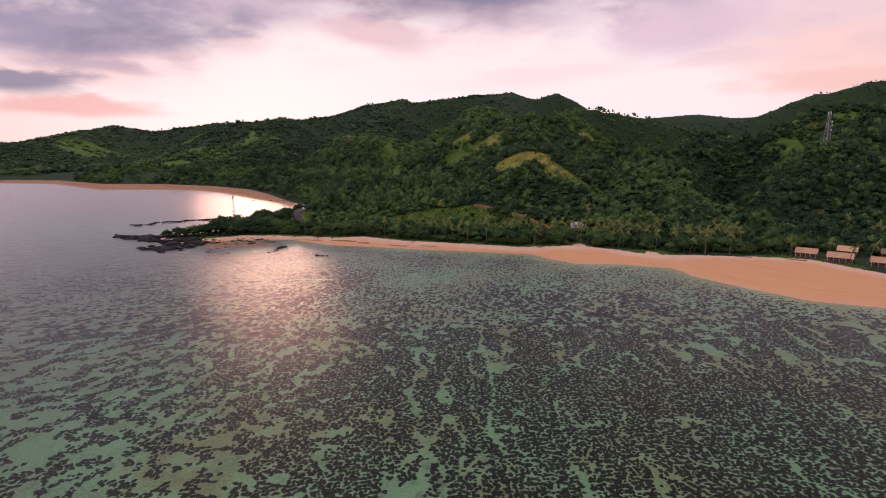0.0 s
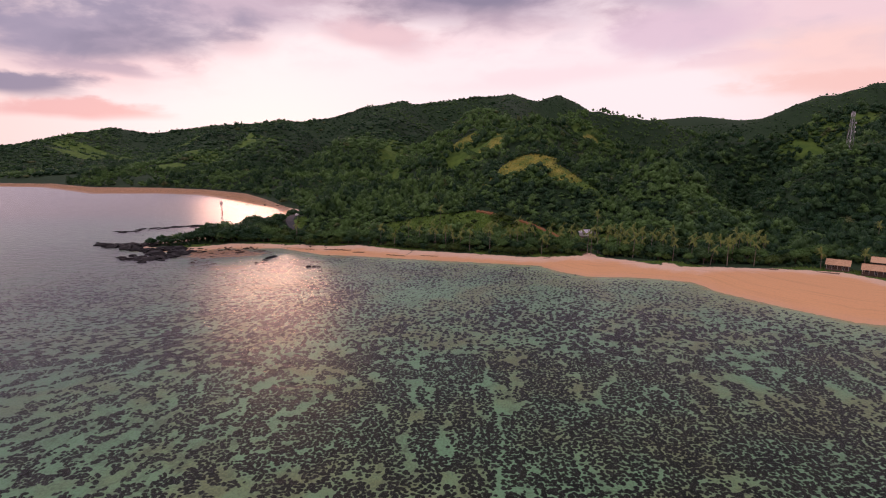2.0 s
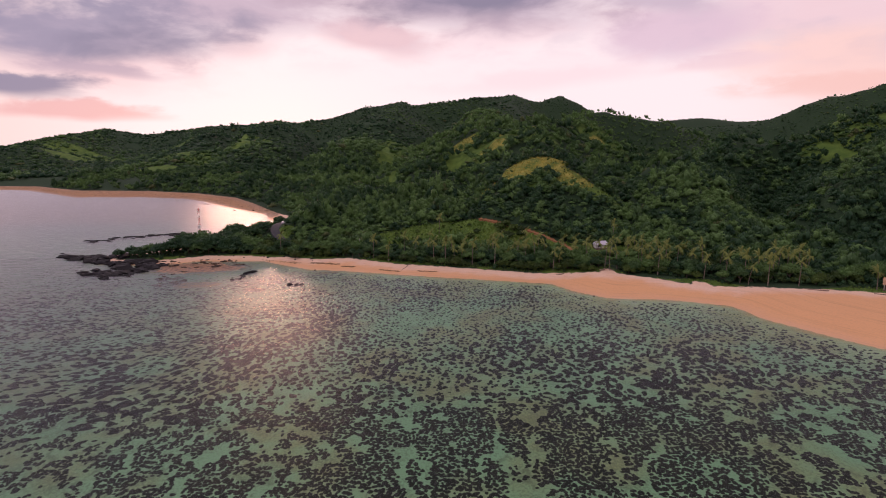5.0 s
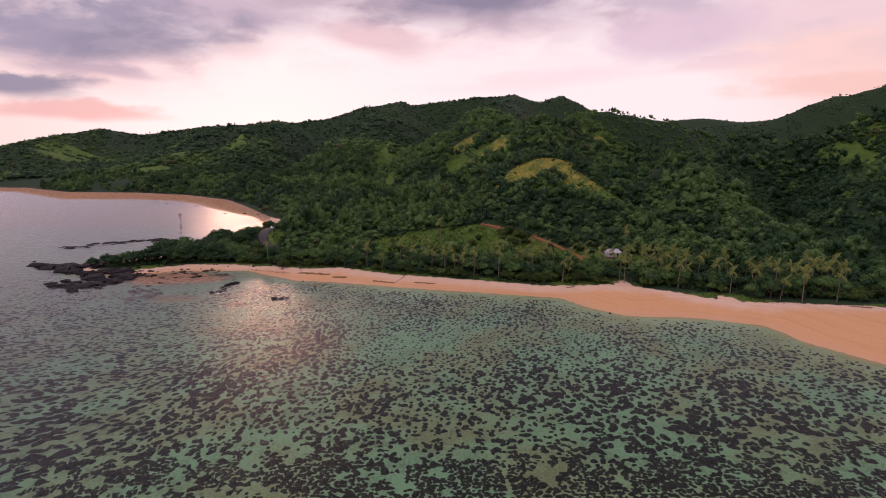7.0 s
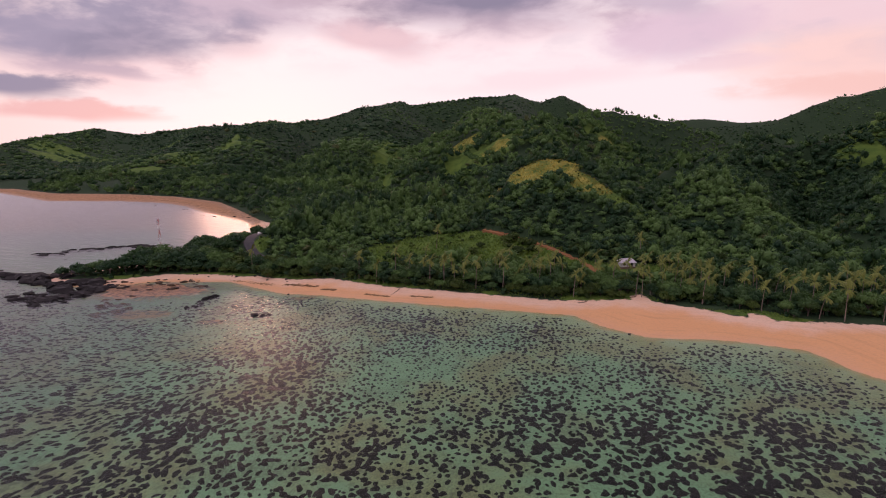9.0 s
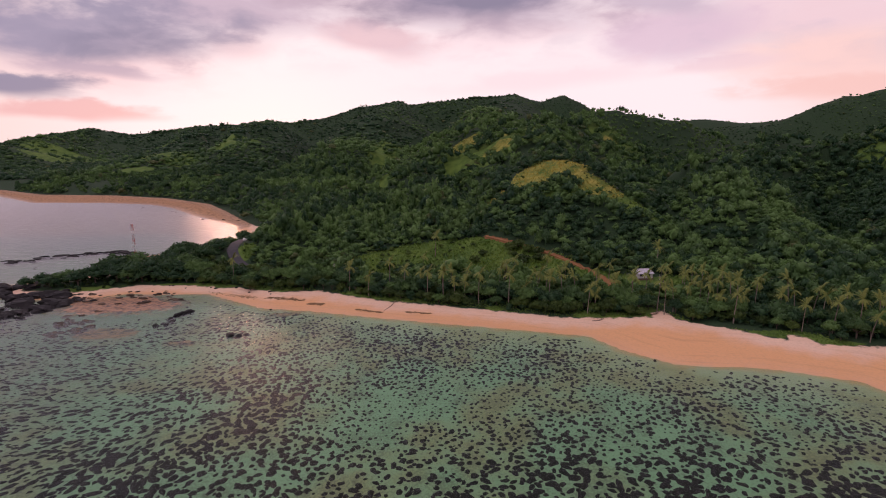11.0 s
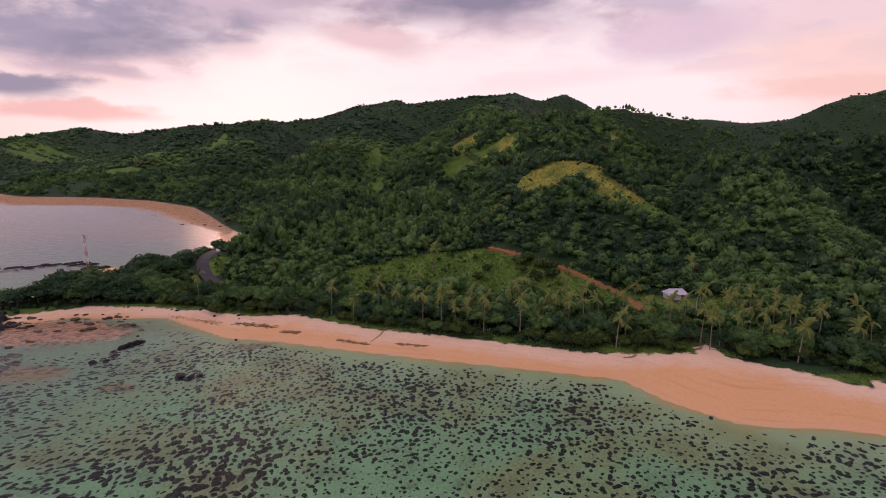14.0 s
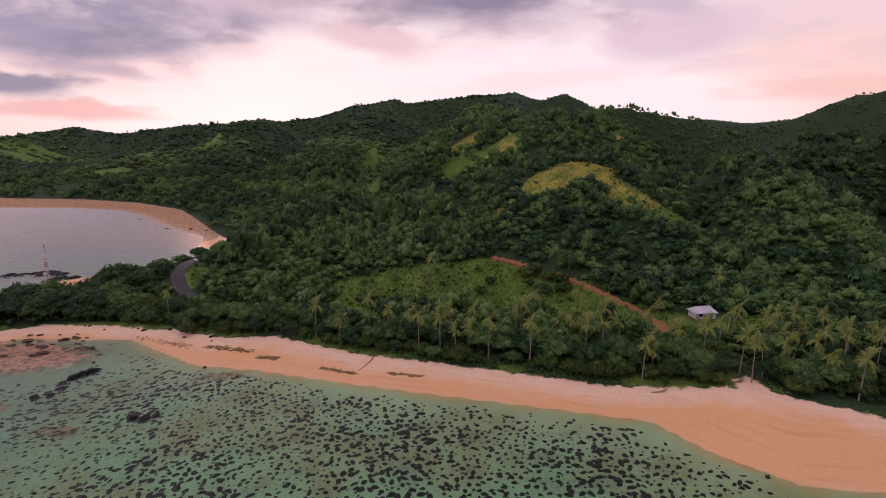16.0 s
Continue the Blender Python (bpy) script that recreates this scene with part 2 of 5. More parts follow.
def terrain(x, y, detail=True):
    """Height of the ground, and the distances inland of the waterline and of the plants' edge."""
    x, y = np.asarray(x, float), np.asarray(y, float)
    shore, green = signed(x, y, SHORE), signed(x, y, GREEN)
    wx, wy = x + 10 * value_noise(x, y, 70, 3), y + 10 * value_noise(x + 500, y, 70, 3)
    wx, wy = np.where(y > 1500, x, wx), np.where(y > 1500, y, wy)
    total = np.zeros(x.shape)
    for width, pts in RIDGES:
        d, at = to_polyline(wx, wy, pts)
        crest = np.interp(at, range(len(pts)), [p[2] for p in pts])
        flank = width * (0.55 + 0.45 * crest / max(p[2] for p in pts))
        total = total + np.exp(np.minimum(crest / (1 + (d / flank) ** 2) ** 1.15, 400) / 6.0)
    hill = 6.0 * np.log(np.maximum(total - len(RIDGES) + 1, 1.0))
    if detail:
        gully = 1 - np.abs(value_noise(x, y, 130, 4))
        gully = 0.75 + (gully - 0.75) * (1 - 0.75 * smooth(y, 1350, 1700))
        carve = 0.20 + 0.26 * smooth(y, 390, 430) * (1 - smooth(y, 600, 700)) * (1 - smooth(x, 200, 250)) + 0.40 * smooth(y, 560, 720) * (1 - smooth(y, 1350, 1650)) * (1 - smooth(x, 60, 120) * smooth(y, 740, 800))
        hill = hill * (1 + carve * (gully - 0.75) * smooth(hill, 4, 40)) + 2.6 * value_noise(x, y, 34, 3) * smooth(hill, 5, 25) * (1 - 0.8 * smooth(y, 1350, 1700))
        for width, pts in RAVINES:
            d, at = to_polyline(wx, wy, pts)
            depth = np.interp(at, range(len(pts)), [p[2] for p in pts])
            hill = hill - depth * np.exp(-(d / width) ** 2) * smooth(hill, 2, 18)
        hill = np.maximum(hill, 0.0)
    west = smooth(-x, 55, 90) * smooth(y, 360, 400)
    hill = hill * (smooth(green, 22, 105) * (1 - west) + smooth(green, 0, 50) * west)
    shelf = smooth(1 - np.hypot((x + 124) / 34, (y - 316) / 17) + 0.35 * value_noise(x, y, 9, 3), 0.0, 0.5)
    coast = np.where(shore > 0, 2.4 * smooth(shore, 0, 26) + 1.2 * smooth(green, 0, 60), -0.55 * smooth(-shore, 0, 12) - 0.9 * smooth(-shore, 10, 90) - 5 * smooth(-shore, 300, 900))
    coast = np.where(shore < 0, coast + (0.10 + 0.16 * value_noise(x, y, 6, 3) - coast) * shelf, coast)
    return coast + hill, shore, green


# ---- end of terrain ----


# ---- materials ----
def material(name):
    m = bpy.data.materials.new(name)
    m.use_nodes = True
    return m, Nodes(m.node_tree)


def finish(n, colour, rough=0.8, bump=None, strength=0.3, distance=0.1, metal=0.0, spec=0.3):
    b = n.put("ShaderNodeBsdfPrincipled", Base_Color=colour, Roughness=rough, Metallic=metal, Specular_IOR_Level=spec)
    if bump is not None:
        n.feed(b, "Normal", n.put("ShaderNodeBump", Height=bump, Strength=strength, Distance=distance).outputs[0])
    n.put("ShaderNodeOutputMaterial", Surface=b)


def worn(name, a, b, scale=2.0, rough=0.7, metal=0.0, bump=0.25):
    """Two close colours mottled at two scales, a little different on each object."""
    m, n = material(name)
    p = n.put("ShaderNodeTexCoord").outputs["Object"]
    big, small = n.noise(p, scale, 4.0), n.noise(p, scale * 9, 3.0)
    rnd = n.put("ShaderNodeObjectInfo").outputs["Random"]
    f = n.math("ADD", n.math("MULTIPLY", big, 0.7), n.math("ADD", n.math("MULTIPLY", small, 0.35), n.math("MULTIPLY", n.math("SUBTRACT", rnd, 0.5), 0.3)))
    finish(n, n.mix(n.step(f, 0.3, 0.75), c(*a), c(*b)), rough, small, bump, 0.02, metal)
    return m


def leafy(name, dark, bright, dry, island=0.5):
    """Leaves: each tree has its own green, each spray its own shade."""
    m, n = material(name)
    tint = n.put("ShaderNodeAttribute", p_attribute_name="tint").outputs["Fac"]
    rnd = n.put("ShaderNodeNewGeometry").outputs["Random Per Island"]
    ob = n.put("ShaderNodeObjectInfo").outputs["Random"]
    t = n.math("ADD", tint, n.math("MULTIPLY", ob, n.math("LESS_THAN", tint, 0.001)))
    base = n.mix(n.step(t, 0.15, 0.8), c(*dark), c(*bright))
    base = n.mix(n.step(t, 0.95, 0.995, 0.0, 0.7), base, c(*dry))
    shade = n.mix(n.math("MULTIPLY", rnd, island), base, n.mix(0.5, base, c(*bright)))
    b = n.put("ShaderNodeBsdfPrincipled", Base_Color=shade, Roughness=0.6, Specular_IOR_Level=0.25)
    tr = n.put("ShaderNodeBsdfTranslucent", Color=n.mix(0.6, shade, c(*bright)))
    n.put("ShaderNodeOutputMaterial", Surface=n.put("ShaderNodeMixShader", i0=0.22, i1=b, i2=tr))
    return m


def make_ground_material():
    m, n = material("ground")
    p = n.put("ShaderNodeNewGeometry").outputs["Position"]
    att = lambda k: n.put("ShaderNodeAttribute", p_attribute_name=k).outputs["Fac"]
    shore, green, grass, gold, soil = att("shore"), att("green"), att("meadow"), att("gold"), att("soil")
    big, mid, fine = n.noise(p, 0.02, 4.0), n.noise(p, 0.12, 5.0), n.noise(p, 1.3, 5.0, 0.6)
    # sea floor: pale sand with dark coral, denser away from the shore
    q = n.scaled(p, (1.0, 0.8, 0.0))
    coral = n.noise(q, 0.30, 5.0, 0.62, 0.6)
    small = n.noise(n.scaled(p, (1.0, 0.8, 0.0)), 0.9, 3.0, 0.6)
    off = n.math("MULTIPLY", shore, -1.0)
    cover = n.math("ADD", n.step(off, 1.0, 9.0, -0.26, -0.15), n.step(off, 25.0, 130.0, 0.0, 0.07))
    cover = n.math("ADD", cover, n.math("MULTIPLY", n.math("SUBTRACT", big, 0.5), 0.55))
    k = n.math("ADD", n.math("ADD", coral, n.math("MULTIPLY", n.math("SUBTRACT", small, 0.5), 0.22)), cover)
    reef = n.step(k, 0.47, 0.62, 0.0, 0.5)
    floor_sand = n.mix(n.step(off, 0.0, 26.0), c(0.52, 0.53, 0.36), c(0.335, 0.50, 0.325))
    floor_sand = n.mix(n.math("MULTIPLY", n.step(n.noise(p, 0.035, 3.0, 0.5), 0.42, 0.60), n.step(mid, 0.30, 0.62, 0.30, 0.90)), floor_sand, c(0.42, 0.38, 0.20))
    coral_colour = n.mix(n.step(fine, 0.3, 0.75), c(0.06, 0.058, 0.045), c(0.15, 0.135, 0.08))
    rubble = n.math("ADD", n.math("MULTIPLY", n.noise(n.scaled(p, (1.0, 0.8, 0.0)), 1.9, 4.0, 0.65), 0.62), n.math("MULTIPLY", mid, 0.38))
    floor_sand = n.mix(n.math("MULTIPLY", n.step(rubble, 0.46, 0.60, 0.0, 0.52), n.step(off, 2.0, 12.0)), floor_sand, c(0.115, 0.115, 0.075))
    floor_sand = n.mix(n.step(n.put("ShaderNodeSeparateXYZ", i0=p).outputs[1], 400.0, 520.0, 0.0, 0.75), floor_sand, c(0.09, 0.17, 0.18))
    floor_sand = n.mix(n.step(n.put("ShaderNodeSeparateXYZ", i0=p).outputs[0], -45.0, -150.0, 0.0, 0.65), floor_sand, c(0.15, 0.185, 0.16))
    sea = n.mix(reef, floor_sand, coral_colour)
    # beach: wet and darker at the water, pale and dry at the top
    wet = n.step(n.math("ADD", green, n.math("MULTIPLY", n.math("SUBTRACT", mid, 0.5), 12.0)), -11.0, -2.0)
    sand = n.mix(wet, c(0.78, 0.43, 0.205), c(0.82, 0.58, 0.42))
    sand = n.mix(n.step(fine, 0.4, 0.8, 0.0, 0.25), sand, c(0.40, 0.24, 0.15))
    along = n.put("ShaderNodeCombineXYZ", X=n.math("MULTIPLY", shore, 0.55), Y=n.math("MULTIPLY", n.put("ShaderNodeSeparateXYZ", i0=p).outputs[0], 0.045)).outputs[0]
    sand = n.mix(n.step(n.noise(along, 1.0, 5.0, 0.6), 0.50, 0.72, 0.0, 0.25), sand, c(0.42, 0.21, 0.105))
    edge = n.math("ADD", shore, n.math("MULTIPLY", n.math("SUBTRACT", mid, 0.5), 6.0))
    shelf = n.math("ADD", att("shelf"), n.math("MULTIPLY", n.math("SUBTRACT", n.noise(p, 0.45, 5.0, 0.6), 0.5), 0.9))
    tan = n.mix(n.step(n.noise(p, 0.55, 5.0, 0.65), 0.45, 0.60), c(0.44, 0.25, 0.13), c(0.10, 0.062, 0.04))
    sea = n.mix(n.step(shelf, 0.35, 0.6), sea, tan)
    sand = n.mix(n.step(shelf, 0.40, 0.75, 0.0, 0.8), sand, tan)
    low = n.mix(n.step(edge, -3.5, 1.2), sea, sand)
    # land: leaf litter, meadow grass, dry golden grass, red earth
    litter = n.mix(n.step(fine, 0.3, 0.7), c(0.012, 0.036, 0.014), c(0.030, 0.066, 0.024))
    turf = n.mix(n.step(mid, 0.3, 0.7), c(0.06, 0.125, 0.02), c(0.12, 0.20, 0.035))
    dry = n.mix(n.step(fine, 0.3, 0.75), c(0.27, 0.25, 0.05), c(0.45, 0.39, 0.09))
    earth = n.mix(n.step(fine, 0.3, 0.7), c(0.22, 0.085, 0.035), c(0.34, 0.15, 0.07))
    wob = n.math("MULTIPLY", n.math("SUBTRACT", n.noise(p, 0.25, 4.0), 0.5), 0.9)
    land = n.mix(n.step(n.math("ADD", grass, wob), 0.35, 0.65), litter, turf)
    land = n.mix(n.step(n.math("ADD", gold, wob), 0.35, 0.7), land, n.mix(n.step(mid, 0.25, 0.75), turf, dry))
    land = n.mix(n.step(n.math("ADD", soil, wob), 0.4, 0.6), land, earth)
    rim = n.math("ADD", green, n.math("MULTIPLY", n.math("SUBTRACT", n.noise(p, 0.35, 4.0), 0.5), 5.0))
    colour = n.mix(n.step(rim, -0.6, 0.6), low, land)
    rough = n.mix(n.step(edge, 0.0, 12.0), c(0.35, 0.35, 0.35), c(0.95, 0.95, 0.95))
    height = n.math("ADD", n.math("MULTIPLY", fine, 0.5), n.math("MULTIPLY", reef, 0.4))
    finish(n, colour, rough, height, 0.5, 0.3)
    return m


def make_water_material():
    m, n = material("sea_water")
    p = n.put("ShaderNodeNewGeometry").outputs["Position"]
    w1 = n.noise(n.scaled(p, (1.0, 1.0, 0.0)), 0.9, 4.0, 0.6)
    w2 = n.noise(n.scaled(p, (0.45, 1.0, 0.0)), 0.32, 3.0, 0.5)
    h = n.math("ADD", n.math("MULTIPLY", w1, 0.10), n.math("MULTIPLY", w2, 0.30))
    bump = n.put("ShaderNodeBump", Height=h, Strength=0.68, Distance=1.0).outputs[0]
    gloss = n.put("ShaderNodeBsdfGlossy", Color=c(0.9, 0.9, 0.92), Roughness=0.33, Normal=bump)
    clear = n.put("ShaderNodeBsdfTransparent", Color=c(0.77, 0.93, 0.84))
    fresnel = n.put("ShaderNodeFresnel", IOR=1.23, Normal=bump)
    n.put("ShaderNodeOutputMaterial", Surface=n.put("ShaderNodeMixShader", i0=fresnel, i1=clear, i2=gloss))
    return m


GROUND, WATER = make_ground_material(), make_water_material()
LEAF = leafy("forest_leaves", (0.015, 0.056, 0.028), (0.118, 0.226, 0.061), (0.12, 0.095, 0.05))
BUSH = leafy("shrub_leaves", (0.026, 0.058, 0.013), (0.085, 0.142, 0.028), (0.10, 0.13, 0.04))
FROND = leafy("palm_fronds", (0.072, 0.122, 0.03), (0.245, 0.285, 0.066), (0.28, 0.19, 0.07))
GRASS = leafy("grass_blades", (0.085, 0.175, 0.028), (0.20, 0.31, 0.055), (0.22, 0.17, 0.05))
GOLD = leafy("dry_grass_blades", (0.17, 0.20, 0.04), (0.52, 0.46, 0.10), (0.34, 0.24, 0.08))
BARK = worn("palm_bark", (0.16, 0.13, 0.10), (0.32, 0.27, 0.21), 3.0, 0.9)
WOOD = worn("forest_bark", (0.07, 0.055, 0.04), (0.15, 0.12, 0.09), 2.0, 0.9)
BASALT = worn("basalt", (0.008, 0.008, 0.009), (0.032, 0.030, 0.030), 1.2, 0.75, 0.0, 0.6)
BROWN_ROCK = worn("weathered_rock", (0.045, 0.035, 0.028), (0.14, 0.095, 0.06), 0.9, 0.85, 0.0, 0.6)
ASPHALT = worn("asphalt", (0.05, 0.05, 0.055), (0.085, 0.085, 0.09), 0.5, 0.8)
EARTH = worn("red_earth", (0.16, 0.072, 0.030), (0.30, 0.15, 0.062), 0.6, 0.95)


# ---- building tools ----
def finish_mesh(me, mats):
    for m in (mats if isinstance(mats, (list, tuple)) else [mats]):
        me.materials.append(m)
    return me


def mesh_np(name, verts, faces, mats, tint=None, uniform=None):
    """A mesh from arrays: faces is an (n, 3) or (n, 4) array."""
    me = bpy.data.meshes.new(name)
    k = faces.shape[1]
    me.vertices.add(len(verts)), me.loops.add(faces.size), me.polygons.add(len(faces))
    me.vertices.foreach_set("co", np.ascontiguousarray(verts, np.float32).ravel())
    me.loops.foreach_set("vertex_index", np.ascontiguousarray(faces, np.int32).ravel())
    me.polygons.foreach_set("loop_start", np.arange(0, faces.size, k, dtype=np.int32))
    if tint is not None:
        me.attributes.new("tint", "FLOAT", "POINT").data.foreach_set("value", np.ascontiguousarray(tint, np.float32))
    me.update(calc_edges=True)
    return finish_mesh(me, mats)


def mesh_bm(name, bm, mats):
    me = bpy.data.meshes.new(name)
    bmesh.ops.recalc_face_normals(bm, faces=bm.faces)
    bm.to_mesh(me)
    bm.free()
    return finish_mesh(me, mats)


def part(name, bm, mat, parent, label=""):
    ob = new(name, mesh_bm(name, bm, mat) if isinstance(bm, bmesh.types.BMesh) else bm)
    ob.parent = parent
    return tagged(ob, label)


def box(bm, x0, x1, y0, y1, z0, z1, m=None):
    made = bmesh.ops.create_cube(bm, size=1)["verts"]
    for v in made:
        v.co = Vector((x0 + (v.co.x + 0.5) * (x1 - x0), y0 + (v.co.y + 0.5) * (y1 - y0), z0 + (v.co.z + 0.5) * (z1 - z0)))
        if m is not None:
            v.co = m @ v.co
    return made


def rod(bm, a, b, r0, r1=None, sides=6):
    """A straight tapered bar from a to b."""
    a, b = Vector(a), Vector(b)
    m = Matrix.Translation((a + b) / 2) @ (b - a).to_track_quat("Z", "Y").to_matrix().to_4x4()
    bmesh.ops.create_cone(bm, cap_ends=True, segments=sides, radius1=r0, radius2=r0 if r1 is None else r1, depth=(b - a).length, matrix=m)


def height_at(x, y):
    return float(terrain(np.array([x]), np.array([y]))[0][0])


def inside_ellipses(x, y, spots):
    best = np.zeros(np.shape(x))
    for cx, cy, rx, ry, deg in spots:
        a = radians(deg)
        u, v = ((x - cx) * np.cos(a) + (y - cy) * np.sin(a)) / rx, (-(x - cx) * np.sin(a) + (y - cy) * np.cos(a)) / ry
        best = np.maximum(best, 1 - smooth(np.sqrt(u * u + v * v), 0.7, 1.15))
    return best


# ---- plan of openings in the forest, the road and the path ----
GOLDEN = [(64, 436, 25, 17, 0), (86, 414, 17, 10, -50), (32, 432, 7, 6, 0), (30, 672, 20, 16, 0), (54, 611, 20, 9, -45), (84, 668, 30, 16, -20), (200, 770, 11, 36, -28), (-52, 905, 18, 60, -30)]
MEADOWS = [(-8, 366, 38, 19, 0), (-28, 342, 13, 6, -10), (-130, 853, 44, 12, 20), (-8, 734, 26, 12, 20), (22, 356, 26, 20, -30), (58, 332, 30, 11, -14), (38, 352, 30, 15, -42), (97, 401, 26, 8, -52), (24, 374, 16, 5, -36), (-40, 350, 18, 6, -10), (86, 323, 28, 9, 0), (-13, 472, 17, 11, 0), (-97, 380, 6, 9, 0), (-16, 556, 30, 15, 15), (-470, 955, 45, 28, 10), (-868, 1335, 60, 32, 0), (-438, 1252, 14, 50, 5), (-40, 720, 14, 50, 15)]
# grass with scattered trees
PASTURES = [(100, 398, 26, 10, -52), (66, 414, 24, 8, -10), (345, 496, 62, 30, 8), (300, 452, 26, 14, 40), (-60, 1010, 70, 130, 0), (-490, 1080, 120, 70, 0), (-900, 1430, 120, 60, 0), (-400, 1190, 50, 110, 0), (-60, 640, 60, 14, 20), (-700, 1500, 60, 160, 10), (215, 800, 40, 40, -20), (60, 640, 70, 60, 0)]
ROAD = [(-112, 470), (-106, 440), (-103, 415), (-106, 396), (-104, 382), (-95, 369), (-81, 358), (-62, 352), (-42, 349), (-28, 347)]
TRACK = [(23, 381), (33, 372), (47, 361), (56, 350), (64, 339), (69, 327), (66, 318)]


def near_line(x, y, pts):
    return to_polyline(x, y, pts)[0]


# ---- ground, one sheet ----
def spread(lo, hi, a, b, step, growth):
    """Coordinates that are even from a to b and widen outside."""
    mid = list(np.arange(a, b + 0.01, step))
    out, s, v = [], step, b
    while v < hi:
        s *= growth
        v += s
        out.append(v)
    left, s, v = [], step, a
    while v > lo:
        s *= growth
        v -= s
        left.append(v)
    return np.array(left[::-1] + mid + out)


def grid_mesh(name, xs, ys, z, mats):
    X, Y = np.meshgrid(xs, ys)
    nx, ny = len(xs), len(ys)
    i = (np.arange(ny - 1)[:, None] * nx + np.arange(nx - 1)).ravel()
    faces = np.stack([i, i + 1, i + nx + 1, i + nx], 1)
    return mesh_np(name, np.stack([X, Y, z], -1).reshape(-1, 3), faces, mats)


def make_ground():
    xs, ys = spread(-4400, 4400, -245, 235, 2.2, 1.045), spread(-1500, 4400, 170, 450, 2.2, 1.026)
    X, Y = np.meshgrid(xs, ys)
    z, shore, green = terrain(X, Y)
    flat = np.exp(-(near_line(X, Y, ROAD) / 5.0) ** 4) * smooth(-Y, -500, -440)
    z = z - 0.06 * flat
    me = grid_mesh("ground", xs, ys, z, GROUND)
    gold, meadow = inside_ellipses(X, Y, GOLDEN), np.maximum(inside_ellipses(X, Y, MEADOWS), 0.9 * inside_ellipses(X, Y, PASTURES))
    soil = np.exp(-(near_line(X, Y, TRACK) / 1.8) ** 4)
    shelf = np.exp(-((X + 124) / 30) ** 2 - ((Y - 317) / 14) ** 2) + 0.95 * np.exp(-((X + 110) / 13) ** 2 - ((Y - 287) / 6) ** 2) + 0.8 * np.exp(-((X + 80) / 7) ** 2 - ((Y - 277) / 3) ** 2) + 0.6 * np.exp(-((X + 55) / 14) ** 2 - ((Y - 303) / 5) ** 2) + 0.82 * smooth(-X, 125, 150) * smooth(Y, 470, 520)
    strip = smooth(green, -1, 1) * (1 - smooth(green, 4, 7)) * (Y < 345) * smooth(value_noise(X, Y, 22, 2) + 0.3 * smooth(X, 60, 100), -0.15, 0.2)
    for key, val in (("shore", shore), ("green", green), ("gold", gold), ("meadow", np.maximum(meadow, strip)), ("soil", soil), ("shelf", shelf)):
        me.attributes.new(key, "FLOAT", "POINT").data.foreach_set("value", np.ascontiguousarray(val, np.float32).ravel())
    me.polygons.foreach_set("use_smooth", np.ones(len(me.polygons), bool))
    tagged(new("ground", me), "pink sand beach, reef flat and wooded tropical hills", "ground", kind="structure")


def make_water():
    me = grid_mesh("water", np.array([-4600.0, -700, 0, 700, 4600]), np.array([-1600.0, 0, 500, 4600]), np.zeros((4, 5)), WATER)
    tagged(new("water", me), "calm shallow lagoon water over a coral reef flat", "water", kind="structure")


make_ground()
make_water()


def ribbon(name, pts, width, mat, lift, label, category):
    """A strip of road laid on the ground."""
    fine = []
    for (ax, ay), (bx, by) in zip(pts, pts[1:]):
        steps = max(1, int(math.hypot(bx - ax, by - ay) / 2.5))
        fine += [(ax + (bx - ax) * k / steps, ay + (by - ay) * k / steps) for k in range(steps)]
    fine = np.array(fine + [pts[-1]])
    for _ in range(6):
        fine[1:-1] = (fine[:-2] + 2 * fine[1:-1] + fine[2:]) / 4
    d = np.gradient(fine, axis=0)
    d /= np.linalg.norm(d, axis=1)[:, None]
    side = np.stack([-d[:, 1], d[:, 0]], 1)
    bm, last = bmesh.new(), None
    for p, s in zip(fine, side):
        row = []
        zc = max(height_at(*(p + s * k)) for k in (-width / 2, 0, width / 2)) + lift
        for k in (-width / 2 - 0.3, -width / 2, 0, width / 2, width / 2 + 0.3):
            q = p + s * k
            row.append(bm.verts.new((q[0], q[1], zc - (0.5 if abs(k) > width / 2 + 0.1 else 0.03 * (abs(k) > 0.1)))))
        if last:
            for i in range(4):
                bm.faces.new((last[i], last[i + 1], row[i + 1], row[i]))
        last = row
    return tagged(new(name, mesh_bm(name, bm, mat)), label, category, kind="structure")


ribbon("road", ROAD, 5.0, ASPHALT, 0.10, "grey asphalt coast road curving round the headland", "road")
ribbon("dirt_track", TRACK, 1.9, EARTH, 0.08, "rutted track of bare red earth up the slope", "dirt track")


# ---- trees ----
ICO_V = np.array([(0, 0, 1)] + [(math.cos(a) * 0.894, math.sin(a) * 0.894, 0.447) for a in np.arange(5) * 2 * math.pi / 5] + [(math.cos(a) * 0.894, math.sin(a) * 0.894, -0.447) for a in np.arange(5) * 2 * math.pi / 5 + math.pi / 5] + [(0, 0, -1)])
ICO_F = np.array([(0, 1 + i, 1 + (i + 1) % 5) for i in range(5)] + [(1 + i, 6 + i, 1 + (i + 1) % 5) for i in range(5)] + [(1 + (i + 1) % 5, 6 + i, 6 + (i + 1) % 5) for i in range(5)] + [(6 + i, 11, 6 + (i + 1) % 5) for i in range(5)])


